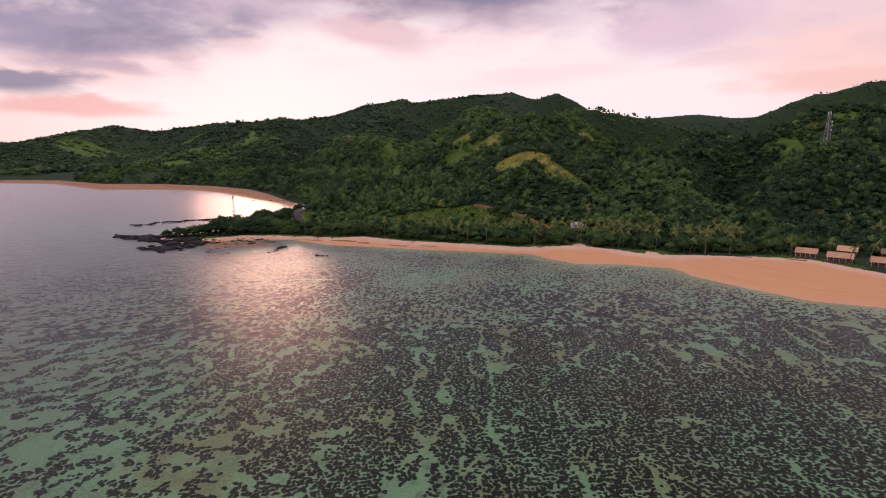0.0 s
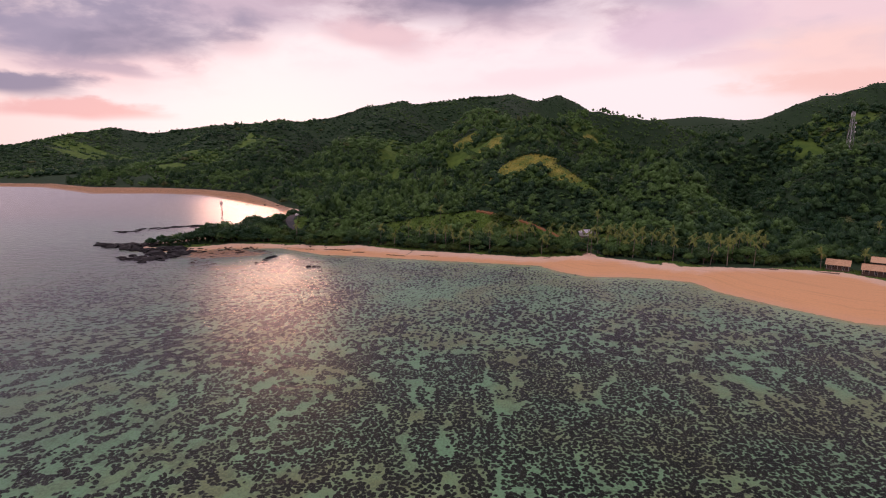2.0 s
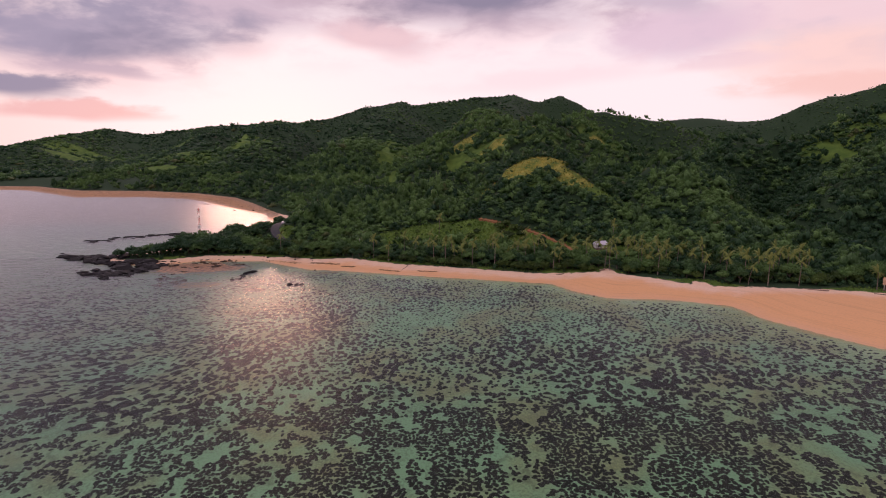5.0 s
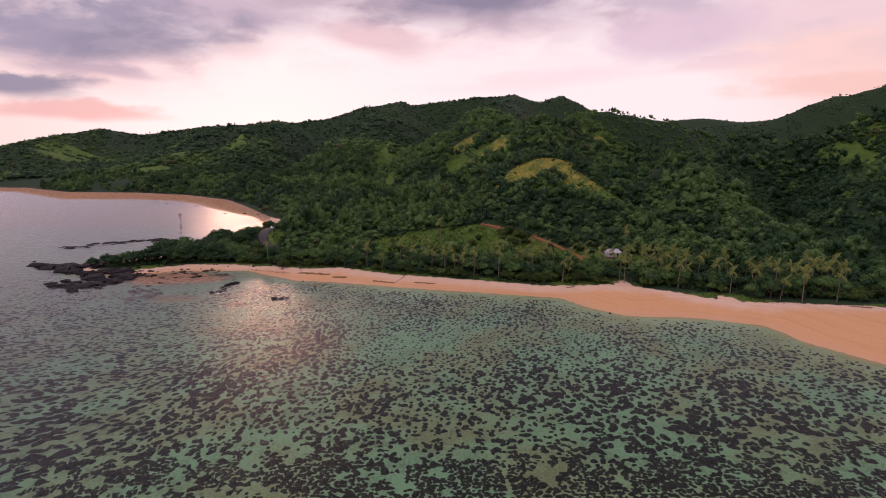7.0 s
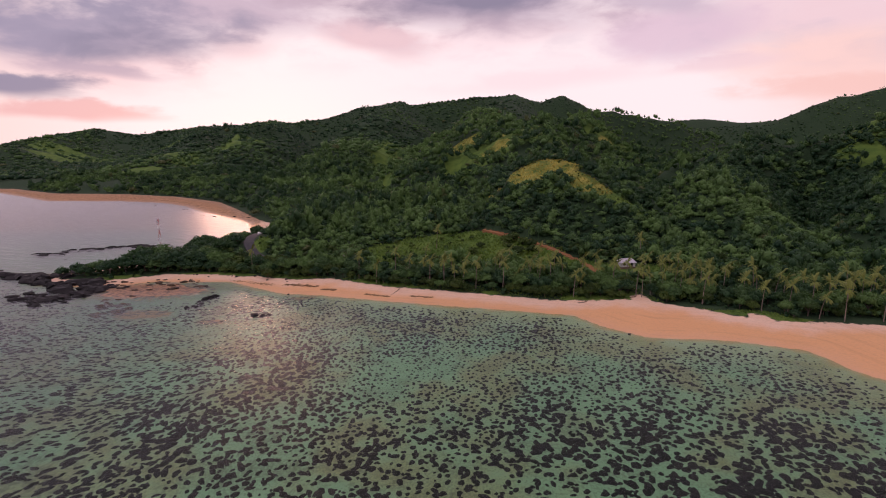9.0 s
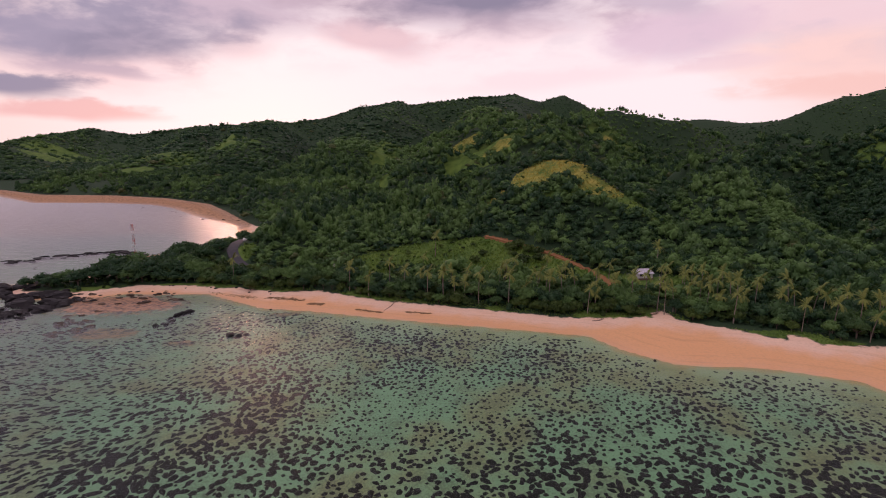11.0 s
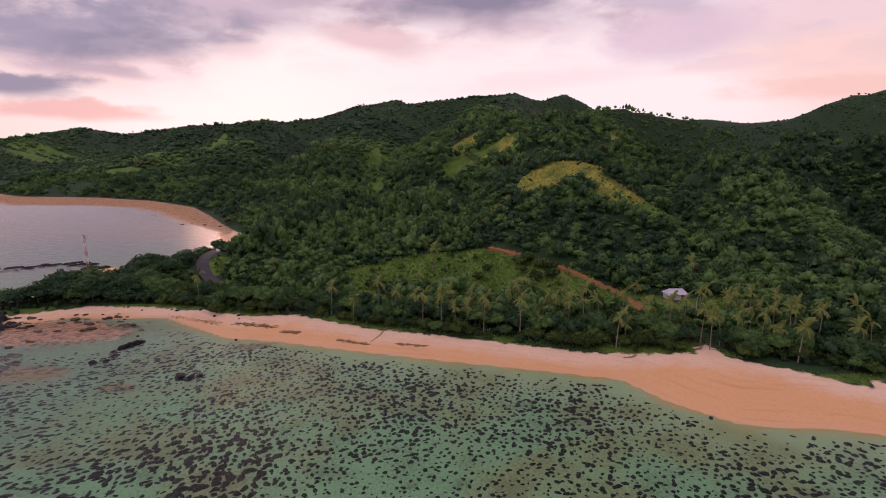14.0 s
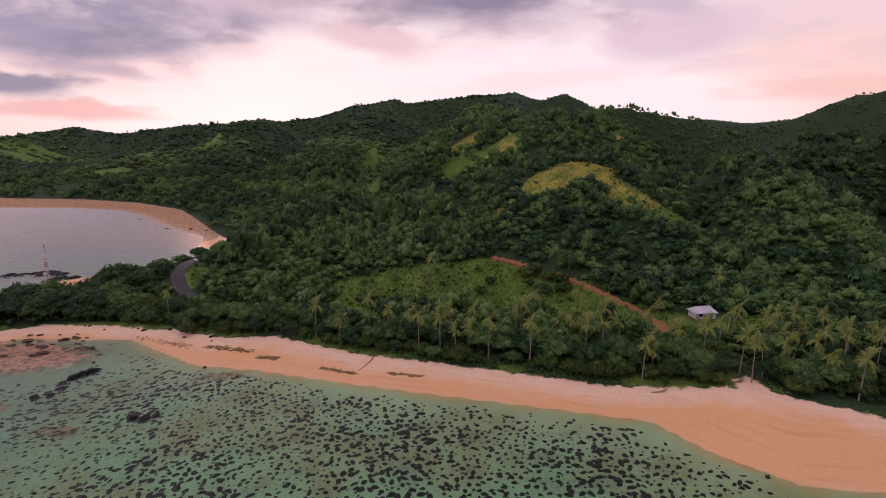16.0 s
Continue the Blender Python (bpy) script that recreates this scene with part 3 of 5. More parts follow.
def crown_arrays(seed, lumps, sprays, spray, squash=0.75, trunk=True, core=0.92):
    """A unit crown (radius about 1, standing on z = 0): lumps of leaf sprays round dark cores, triangles only."""
    r = np.random.RandomState(seed)
    V, F = [], []
    count = 0

    def add(v, f):
        nonlocal count
        V.append(v), F.append(f + count)
        count += len(v)

    for i in range(lumps):
        a, e = 2 * math.pi * (i / max(lumps - 1, 1) + 0.13 * r.rand()), r.uniform(0.0, 0.9)
        out = 0 if i == 0 else r.uniform(0.42, 0.68)
        cpos = np.array([math.cos(a) * out, math.sin(a) * out, squash * (0.85 + (0.45 if i == 0 else 0.55 * (e - 0.35)))])
        rad = r.uniform(0.42, 0.60) if lumps > 1 else 0.85
        add(ICO_V * rad * core * r.uniform(0.8, 1.12, (12, 1)) * (1, 1, squash) + cpos, ICO_F)
        n = sprays
        d = r.normal(size=(n, 3))
        d[:, 2] = np.abs(d[:, 2]) - 0.35
        d /= np.linalg.norm(d, axis=1)[:, None]
        at = cpos + d * rad * r.uniform(0.86, 1.12, (n, 1)) * (1, 1, squash)
        tip = d + 0.75 * r.normal(size=(n, 3)) - (0, 0, 0.25)
        tip /= np.linalg.norm(tip, axis=1)[:, None]
        across = np.cross(tip, d + 0.4 * r.normal(size=(n, 3)))
        across /= np.linalg.norm(across, axis=1)[:, None] + 1e-6
        size = spray * r.uniform(0.6, 1.3, (n, 1))
        leaf = np.stack([at - tip * size * 0.8 + across * size * 0.55, at - tip * size * 0.8 - across * size * 0.55, at + tip * size + d * size * 0.15], 1).reshape(-1, 3)
        add(leaf, np.arange(n)[:, None] * 3 + (0, 1, 2))
    if trunk:
        k = np.arange(4) * math.pi / 2
        ring = np.stack([np.cos(k), np.sin(k), 0 * k], 1)
        add(np.concatenate([ring * 0.07 - (0, 0, 0.5), ring * 0.05 + (0, 0, 0.6)]), np.array([(i, (i + 1) % 4, 4 + (i + 1) % 4) for i in range(4)] + [(i, 4 + (i + 1) % 4, 4 + i) for i in range(4)]))
    return np.concatenate(V), np.concatenate(F)


def plant(name, label, spots, templates, mat, seed, category="forest"):
    """Many crowns joined into one object. spots: columns x, y, z, radius, height factor, tint."""
    r = np.random.RandomState(seed)
    which = r.randint(len(templates), size=len(spots))
    V, F, T, count = [], [], [], 0
    for k, (tv, tf) in enumerate(templates):
        sel = spots[which == k]
        if not len(sel):
            continue
        a = r.uniform(0, 2 * math.pi, len(sel))
        ca, sa = np.cos(a)[:, None], np.sin(a)[:, None]
        lean = r.normal(0, 0.06, (len(sel), 2))
        x = tv[:, 0] * ca - tv[:, 1] * sa + lean[:, :1] * tv[:, 2]
        y = tv[:, 0] * sa + tv[:, 1] * ca + lean[:, 1:] * tv[:, 2]
        z = np.broadcast_to(tv[:, 2], x.shape) * sel[:, 4:5]
        P = np.stack([x, y, z], -1) * sel[:, 3][:, None, None] + sel[:, None, :3]
        f = tf[None] + (np.arange(len(sel)) * len(tv))[:, None, None] + count
        count += P.shape[0] * P.shape[1]
        V.append(P.reshape(-1, 3)), F.append(f.reshape(-1, 3)), T.append(np.repeat(np.maximum(sel[:, 5], 0.01), len(tv)))
    me = mesh_np(name, np.concatenate(V), np.concatenate(F), mat, np.concatenate(T))
    return tagged(new(name, me), label, category, kind="stuff")


def scatter(x0, x1, y0, y1, step, seed):
    r = np.random.RandomState(seed)
    X, Y = np.meshgrid(np.arange(x0, x1, step), np.arange(y0, y1, step))
    X = X + (np.arange(len(Y))[:, None] % 2) * step / 2
    x, y = X.ravel() + r.uniform(-0.42, 0.42, X.size) * step, Y.ravel() + r.uniform(-0.42, 0.42, X.size) * step
    return x, y, r


def forest(x, y, r, size, min_green=14.0, facing=False):
    """Rows for plant(), where trees can grow; the tints carry painted haze and shade."""
    keep = np.abs(x) < 0.86 * y + 60
    x, y = x[keep], y[keep]
    if facing:
        seen = terrain(x, y + 14)[0] - terrain(x, y)[0] > -3.5
        x, y = x[seen], y[seen]
    z, shore, green = terrain(x, y)
    open_ground = np.maximum(inside_ellipses(x, y, GOLDEN), inside_ellipses(x, y, MEADOWS)) + 0.20 * value_noise(x, y, 14, 2) + 0.22 * value_noise(x, y + 40, 6, 2)
    open_ground = np.maximum(open_ground, inside_ellipses(x, y, PASTURES) * (0.32 + 0.9 * value_noise(x, y, 30, 3)))
    least = np.where((x < -60) & (y > 372), 3.5, min_green)
    thin = smooth(y, 560, 700) * (1 - smooth(y, 900, 1050)) * smooth(value_noise(x + 90, y, 120, 3), 0.12, 0.45)
    huts = (np.hypot(x - 182, y - 240) < 20) | (np.hypot(x - 198, y - 236) < 18) | ((y < 300) & (x < 150) & (green < 34))
    keep = (green > least) & ~huts & (open_ground < 0.52 + 0.08 * r.normal(size=len(x)).clip(-1, 2)) & (r.rand(len(x)) > 0.75 * thin) & (near_line(x, y, ROAD) > 5.5) & (np.hypot((x + 101) / 9, (y - 374) / 18) > 1) & (near_line(x, y, TRACK) > 3.4) & (np.hypot(x - 83, y - 330) > 10)
    x, y, z = x[keep], y[keep], z[keep]
    rad = size * (0.95 + 0.30 * r.normal(size=len(x)).clip(-1.5, 2) + 0.55 * (r.rand(len(x)) < 0.06)) * (1 + 0.18 * value_noise(x, y, 60, 2))
    # painted into leaf tint: haze on upper slopes, valley shade east, a lit spur
    haze_shade = 0.46 + 0.22 * smooth(y, 520, 700) * smooth(x, -160, -40) * (1 - smooth(y, 930, 1030)) - 0.12 * smooth(y, 950, 1100) * smooth(x, -420, -280) - 0.16 * smooth(-x, 100, 260) * smooth(y, 560, 800) - 0.38 * smooth(x, 95, 170) * (1 - smooth(y, 345, 375)) - 0.40 * smooth(x, 168, 215) * (1 - smooth(y, 400, 500)) * smooth(y, 345, 375) + 0.12 * np.exp(-((x - 148) / 28) ** 2 - ((y - 392) / 40) ** 2)
    tint = np.clip(haze_shade + (0.75 - 0.42 * smooth(y, 950, 1150)) * value_noise(x, y, 75, 3) + 0.35 * smooth(y, 650, 900) * value_noise(x + 300, y, 210, 2) + 0.27 * (1 - 0.6 * smooth(y, 700, 1000)) * r.normal(size=len(x)), 0.01, 0.93)
    rad = rad * (1 - 0.35 * smooth(y, 780, 860) * smooth(x, 120, 180)) * (1 - 0.22 * smooth(y, 1200, 1500) * smooth(x, -480, -300))
    tint = np.where(r.rand(len(x)) < 0.012, 0.99, tint)
    neck = (x < -96) & (y < 480)
    rad = np.where(neck, np.minimum(rad, 3.0), rad)
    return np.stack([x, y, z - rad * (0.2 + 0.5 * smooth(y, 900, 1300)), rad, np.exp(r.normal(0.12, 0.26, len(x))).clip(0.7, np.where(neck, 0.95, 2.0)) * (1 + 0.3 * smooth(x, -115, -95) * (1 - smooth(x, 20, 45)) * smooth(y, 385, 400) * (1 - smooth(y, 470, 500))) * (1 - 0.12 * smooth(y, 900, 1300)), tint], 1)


near_kinds = [crown_arrays(10 + i, 3 + i % 2, 28 - 7 * (i % 2), (0.15, 0.17, 0.19)[i % 3], (0.62, 0.75, 0.92, 0.7)[i % 4], core=0.84) for i in range(8)]
mid_kinds = [crown_arrays(30 + i, 2, 18, 0.26, trunk=False, core=0.84) for i in range(6)]
far_kinds = [crown_arrays(50 + i, 1, 6, 0.34, 0.5, trunk=False, core=0.98) for i in range(5)]
x, y, r = scatter(-320, 460, 205, 510, 4.3, 1)
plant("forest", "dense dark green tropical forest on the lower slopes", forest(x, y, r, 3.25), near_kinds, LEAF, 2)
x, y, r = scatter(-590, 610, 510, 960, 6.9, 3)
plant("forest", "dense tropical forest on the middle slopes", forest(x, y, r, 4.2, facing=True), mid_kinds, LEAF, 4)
x, y, r = scatter(-1650, 1450, 960, 1815, 9.7, 5)
plant("forest", "distant forest on the main ridge", forest(x, y, r, 5.3, facing=True), far_kinds, LEAF, 6)
x, y, r = scatter(600, 3200, 3330, 3450, 15.0, 7)
plant("forest", "far wooded ridge at the head of the valley", forest(x, y, r, 8.0), far_kinds, LEAF, 8)


# ---- coral heads on the reef flat ----
CORAL = worn("coral", (0.006, 0.0065, 0.007), (0.036, 0.029, 0.024), 0.18, 0.9, 0.0, 0.5)


def reef_cover(x, y, shore):
    """How much of the sea floor the coral covers, 0 to 1."""
    off = -shore
    lanes = value_noise(x * 0.94 - y * 0.34, (x * 0.34 + y * 0.94) * 0.45, 17, 3)
    patches = value_noise(x + 40, y + 15, 42, 3)
    east, inner = smooth(x, -50, 10), smooth(y, 190, 235)
    cover = 0.05 + 0.36 * smooth(off, 3, 14) + 0.04 * smooth(off, 25, 60) + 0.09 * smooth(215 - y, 0, 45) + (0.23 * east + 0.03) * smooth(172 - y, 0, 50)
    cover = cover + 0.10 * np.exp(-((x - 35) / 30) ** 2 - ((y - 212) / 16) ** 2) - 0.10 * np.exp(-((x - 15) / 18) ** 2 - ((y - 190) / 26) ** 2) - 0.14 * np.exp(-((x - 62) / 16) ** 2 - ((y - 190) / 30) ** 2)
    cover = cover - 0.06 * smooth(-x, 20, 90) - 0.08 * smooth(-x, 25, 70) * smooth(135 - y, 0, 40) - 0.3 * np.exp(-((x + 124) / 30) ** 2 - ((y - 314) / 16) ** 2)
    return cover + ((0.11 - 0.03 * inner) * lanes + (0.16 - 0.07 * inner) * patches) * (1 - 0.55 * smooth(-x, 30, 110)) * smooth(off, 4, 25) * (1 - 0.45 * east * smooth(165 - y, 0, 40))


def make_coral():
    x, y, r = scatter(-235, 225, 50, 215, 0.82, 21)
    near = np.abs(x) < 0.84 * y + 20
    x, y = x[near], y[near]
    z, shore, green = terrain(x, y)
    wx, wy = x + 1.6 * value_noise(x, y, 9, 2) + 60, y + 1.6 * value_noise(x + 200, y, 9, 2)
    # rounded clumps on the inner flat; outside them a dense field cut by winding sand channels
    west = smooth(-x, 40, 100)
    clumps = value_noise((wx * 0.86 + wy * 0.5) * (1 - 0.3 * west), (wy * 0.86 - wx * 0.5) * (1 + 0.15 * west), 2.5, 2, 0.5)
    channels = 2.1 * np.abs(value_noise(wx * 1.0 + 3.0 * value_noise(x, y + 90, 28, 2), 0.34 * wy, 4.9, 2, 0.45)) - 0.60
    vein = smooth(178 - y, 0, 40) * smooth(x, -40, 5)
    level = clumps * (1 - vein) + channels * vein
    keep = (shore < -2.0) & (level + 1.5 * (reef_cover(x, y, shore) - 0.5) + r.uniform(-0.08, 0.08, len(x)) - 1.6 * smooth(y, 165, 210) > 0)
    x, y, z, shore = x[keep], y[keep], z[keep], shore[keep]
    n, sides = len(x), 6
    size = r.uniform(0.40, 0.70, n)
    top = np.minimum(z + size * r.uniform(0.35, 0.75, n), -0.07)
    a = np.arange(sides) * 2 * math.pi / sides + r.uniform(0, 6, (n, 1))
    rim = size[:, None] * r.uniform(0.7, 1.3, (n, sides))
    stretch = r.uniform(0.8, 1.25, (n, 1))
    px, py = x[:, None] + np.cos(a) * rim * stretch, y[:, None] + np.sin(a) * rim / stretch
    low = np.stack([px, py, np.broadcast_to(z[:, None] - 0.04, px.shape)], -1)
    V = np.concatenate([low, np.stack([x, y, top], -1)[:, None]], 1).reshape(-1, 3)
    i = np.arange(sides)
    tri = np.stack([i, (i + 1) % sides, i * 0 + sides], 1)
    F = (tri[None] + (np.arange(n) * (sides + 1))[:, None, None]).reshape(-1, 3)
    tagged(new("coral", mesh_np("coral", V, F, CORAL)), "dark brown coral heads under shallow clear water", "coral reef", kind="stuff")


def make_coral_clumps():
    """Separate rounded clumps on the sand of the inner flat."""
    x, y, r = scatter(-260, 225, 150, 352, 1.5, 23)
    near = np.abs(x) < 0.84 * y + 20
    x, y = x[near], y[near]
    z, shore, green = terrain(x, y)
    off, n = -shore, len(x)
    patch = 0.6 * value_noise(x + 40, y + 15, 40, 3) + 0.5 * value_noise(x * 0.9 - y * 0.4, x * 0.4 + y * 0.9, 13, 2)
    size = r.uniform(0.30, 0.90, n) * (1.0 + 0.65 * patch) * (0.76 + 0.20 * smooth(off, 8, 60)) + 0.04 * smooth(225 - y, 0, 40)
    size = size * (1 - 0.32 * smooth(-x, 40, 90) * smooth(y, 225, 265))
    keep = (off > 2.5 + 2 * r.rand(n)) & (r.rand(n) < (0.60 + 0.36 * smooth(off, 4, 12)) * (1 - 0.30 * smooth(-x, 30, 110) - 0.16 * smooth(235 - y, 0, 30)) * smooth(y, 150, 195)) & (size > 0.2) & (np.hypot((x + 124) / 34, (y - 314) / 17) > 0.9 + 0.4 * r.rand(n)) & (np.hypot((x + 110) / 14, (y - 287) / 6.5) > 0.6 + 0.5 * r.rand(n))
    x, y, z, size = x[keep], y[keep], z[keep], size[keep]
    n, sides = len(x), 7
    west = smooth(-x, 30, 100)
    turn = (0.25 + 0.25 * r.normal(size=n)) * west + r.uniform(0, math.pi, n) * (1 - west)
    long = 1 + 0.45 * r.rand(n) + 0.5 * west
    a = np.arange(sides) * 2 * math.pi / sides + r.uniform(0, 6, (n, 1))
    rings = []
    for reach, lift in ((1.0, 0.0), (0.72, 0.75)):
        rim = size[:, None] * reach * (1 + 0.28 * np.sin(2 * a + r.uniform(0, 6, (n, 1))) + r.uniform(-0.22, 0.22, (n, sides)))
        u, v = np.cos(a) * rim * long[:, None], np.sin(a) * rim / long[:, None] ** 0.5
        ca, sa = np.cos(turn)[:, None], np.sin(turn)[:, None]
        h = np.minimum(z + lift * size * 0.55 - 0.04, -0.08)
        rings.append(np.stack([x[:, None] + u * ca - v * sa, y[:, None] + u * sa + v * ca, np.broadcast_to(h[:, None], u.shape)], -1))
    top = np.stack([x, y, np.minimum(z + 0.6 * size, -0.06)], -1)[:, None]
    V = np.concatenate([*rings, top], 1).reshape(-1, 3)
    i = np.arange(sides)
    j = (i + 1) % sides
    tri = np.concatenate([np.stack([i, j, j + sides], 1), np.stack([i, j + sides, i + sides], 1), np.stack([i + sides, j + sides, i * 0 + 2 * sides], 1)])
    F = (tri[None] + (np.arange(n) * (2 * sides + 1))[:, None, None]).reshape(-1, 3)
    tagged(new("coral", mesh_np("coral", V, F, CORAL)), "scattered dark coral clumps on pale green sand", "coral reef", kind="stuff")


make_coral()
make_coral_clumps()

# ---- palms ----
def frond_mesh(seed, length=3.5):
    """One feathered palm frond along +x, arching down, its leaflets cut apart."""
    r = np.random.RandomState(seed)
    n = 11
    k = np.linspace(0, 1, n + 1)
    rise, drop = r.uniform(0.5, 0.8), r.uniform(1.3, 1.9)
    cx, cz = length * (k - 0.12 * k ** 3), rise * k * length * 0.5 - drop * 0.5 * length * 0.55 * k ** 2.2
    V, F = [], []

    def tri(*p):
        F.append((len(V), len(V) + 1, len(V) + 2))
        V.extend(p)

    for i in range(n):
        a, b = np.array((cx[i], 0, cz[i])), np.array((cx[i + 1], 0, cz[i + 1]))
        w = 0.035 * (1.1 - k[i])
        tri(a + (0, w, 0.02), a - (0, w, -0.02), b + (0, 0, 0.02))
        reach = 0.56 * math.sin(math.pi * min(1, 0.16 + 0.84 * k[i])) ** 0.6 + 0.10
        for side in (-1, 1):
            for half in (0.15, 0.62):
                p = a + (b - a) * half
                q = a + (b - a) * min(1.0, half + 0.55)
                tip = p + np.array((0.45 * reach + 0.12, side * reach * r.uniform(0.75, 1.0), -0.32 * reach * r.uniform(0.6, 1.5)))
                tri(p, a + (b - a) * min(1.15, half + 0.62), tip)
    return mesh_np("frond", np.array(V), np.array(F), FROND, np.full(len(V), 0.3 + 0.3 * r.rand()))


FRONDS = [frond_mesh(60 + i) for i in range(4)]


def make_palm(seed, height, lean, label):
    r = random.Random(seed)
    root = new("coconut_palm")
    bm, rings, sides = bmesh.new(), [], 7
    for i in range(9):
        k = i / 8
        rad = 0.11 + 0.12 * (1 - k) ** 3 + 0.012 * (i % 2)
        cxy = lean * (0.35 * k + 0.65 * k * k)
        rings.append([bm.verts.new((cxy + rad * math.cos(2 * math.pi * j / sides), rad * math.sin(2 * math.pi * j / sides), height * k - 0.4 * (i == 0))) for j in range(sides)])
    for a, b in zip(rings, rings[1:]):
        for j in range(sides):
            bm.faces.new((a[j], a[(j + 1) % sides], b[(j + 1) % sides], b[j]))
    bm.faces.new(rings[-1])
    part("trunk", bm, BARK, root, "slender grey ringed trunk")
    bm = bmesh.new()
    for j in range(6):
        a = j * 1.05
        bmesh.ops.create_icosphere(bm, subdivisions=1, radius=0.15, matrix=Matrix.Translation((lean + 0.24 * math.cos(a), 0.24 * math.sin(a), height - 0.22)))
    part("coconut_cluster", bm, BARK, root)
    count = 18
    for i in range(count):
        f = part("frond", FRONDS[r.randrange(4)], None, root)
        a = 360 * i * 0.382 + r.uniform(-12, 12)
        blown = math.cos(radians(a))
        tilt = 50 - 104 * ((i * 7) % count) / count + r.uniform(-9, 9) + 5 * blown
        f.matrix_basis = pose(lean, 0, height, 0, 0, a - 14 * math.sin(radians(a))) @ pose(0, 0, 0, 0, -tilt, 0) @ Matrix.Scale(r.uniform(0.78, 1.05) * (1 + 0.10 * blown), 4)
    return tagged(root, label, "palm tree", "coconut palms behind the beach")


PALMS_EAST = [(111, 301), (93, 279), (107, 279), (109, 270), (116, 268), (124, 269), (130, 268), (135, 268), (146, 275), (153, 279), (122, 262), (128, 259), (152, 271), (140, 258), (90, 287), (97, 289), (107, 291), (114, 282), (124, 288), (128, 280), (135, 275), (142, 278), (145, 271), (155, 277), (165, 252), (177, 243), (186, 231), (178, 232), (213, 266), (215, 284), (214, 260), (104, 298)]
PALMS_WEST = [(-35, 325), (-27, 318), (-20, 326), (-8, 318), (-4, 311), (-2, 364), (-7, 347), (2, 311), (5, 308), (9, 310), (14, 306), (24, 302), (30, 330), (31, 304), (43, 326), (47, 315), (43, 302), (50, 306), (53, 299), (50, 293), (69, 330), (54, 296), (92, 339), (74, 293), (75, 289), (79, 291), (91, 303), (83, 291), (91, 299), (98, 306), (90, 290), (100, 288), (114, 303), (103, 298), (91, 285), (-89, 343), (-14, 320), (18, 312), (37, 309), (62, 300), (66, 294)]


def plant_palms():
    r = random.Random(5)
    kinds = [make_palm(1, 9.0, 0.8, "tall coconut palm with yellow-green fronds behind the beach"), make_palm(2, 7.6, 1.6, "leaning coconut palm with drooping fronds behind the beach"),
             make_palm(3, 10.2, 0.4, "tall straight coconut palm with a full crown"), make_palm(4, 6.2, 0.5, "short young coconut palm among shrubs"), make_palm(5, 8.4, 2.3, "coconut palm with a strongly bent trunk")]
    spots = [*PALMS_EAST, *PALMS_WEST]
    while len(spots) < 98:
        px, py = r.uniform(-30, 160), r.uniform(250, 325)
        if 7 < float(terrain(np.array([px]), np.array([py]))[2][0]) < 30 and math.hypot(px - 180, py - 240) > 20:
            spots.append((px, py))
    for i, (px, py) in enumerate(spots):
        k = r.choice((0, 0, 1, 2, 2, 3, 4))
        m = pose(px + r.uniform(-0.7, 0.7), py + r.uniform(-0.7, 0.7), 0, 0, 0, r.gauss(25, 45))
        m.translation.z = height_at(m.translation.x, m.translation.y)
        m = m @ Matrix.Diagonal((0.88, 0.88, 1.05, 1)) @ Matrix.Scale(r.uniform(0.88, 1.12), 4)
        ob = copy_thing(kinds[k], m)
        ob.matrix_basis = m
    for kind in kinds:
        for ob in (*kind.children_recursive, kind):
            bpy.data.objects.remove(ob)


plant_palms()


# ---- broadleaf trees and shrubs that stand apart ----
def make_tree(seed, name, label, category, group, mat, lumps, sprays, spray, tint, squash=0.75, stem=1.0):
    """A unit tree: a forked trunk and a crown of leaf sprays, of radius about 1."""
    root = new(name)
    tv, tf = crown_arrays(seed, lumps, sprays, spray, squash, False, 0.78)
    part("crown", mesh_np("crown", tv + (0, 0, stem - 0.55), tf, mat, np.full(len(tv), tint)), None, root)
    bm, r = bmesh.new(), random.Random(seed)
    rod(bm, (0, 0, -0.15), (0.03, 0.02, stem * 0.55), 0.075, 0.055)
    for i in range(4):
        a = i * 1.6 + r.random()
        rod(bm, (0.03, 0.02, stem * 0.5), (0.42 * math.cos(a), 0.42 * math.sin(a), stem * 0.55 + 0.45 * squash), 0.045, 0.02, 5)
    part("trunk", bm, WOOD, root)
    return tagged(root, label, category, group)


def set_tree(kind, x, y, size, turn, tall=1.0):
    m = pose(x, y, height_at(x, y) - 0.05, 0, 0, turn) @ Matrix.Diagonal((size, size, size * tall, 1))
    ob = copy_thing(kind, m)
    ob.matrix_basis = m
    return ob


def drop_kind(kind):
    for ob in (*kind.children_recursive, kind):
        bpy.data.objects.remove(ob)


BUSHES = [(-59, 331, 3.4), (-51, 333, 3.2), (-19, 316, 2.8), (29, 301, 3.0), (34, 298, 2.8), (40, 296, 2.8), (46, 296, 2.6), (58, 294, 3.2), (53, 294, 2.6), (82, 288, 2.6), (-78, 333, 3.0), (16, 354, 2.6), (20, 361, 2.0), (25, 338, 1.9), (37, 350, 3.0), (44, 351, 2.8), (33, 363, 3.4), (37, 365, 3.0), (41, 360, 3.0), (45, 357, 2.4)]


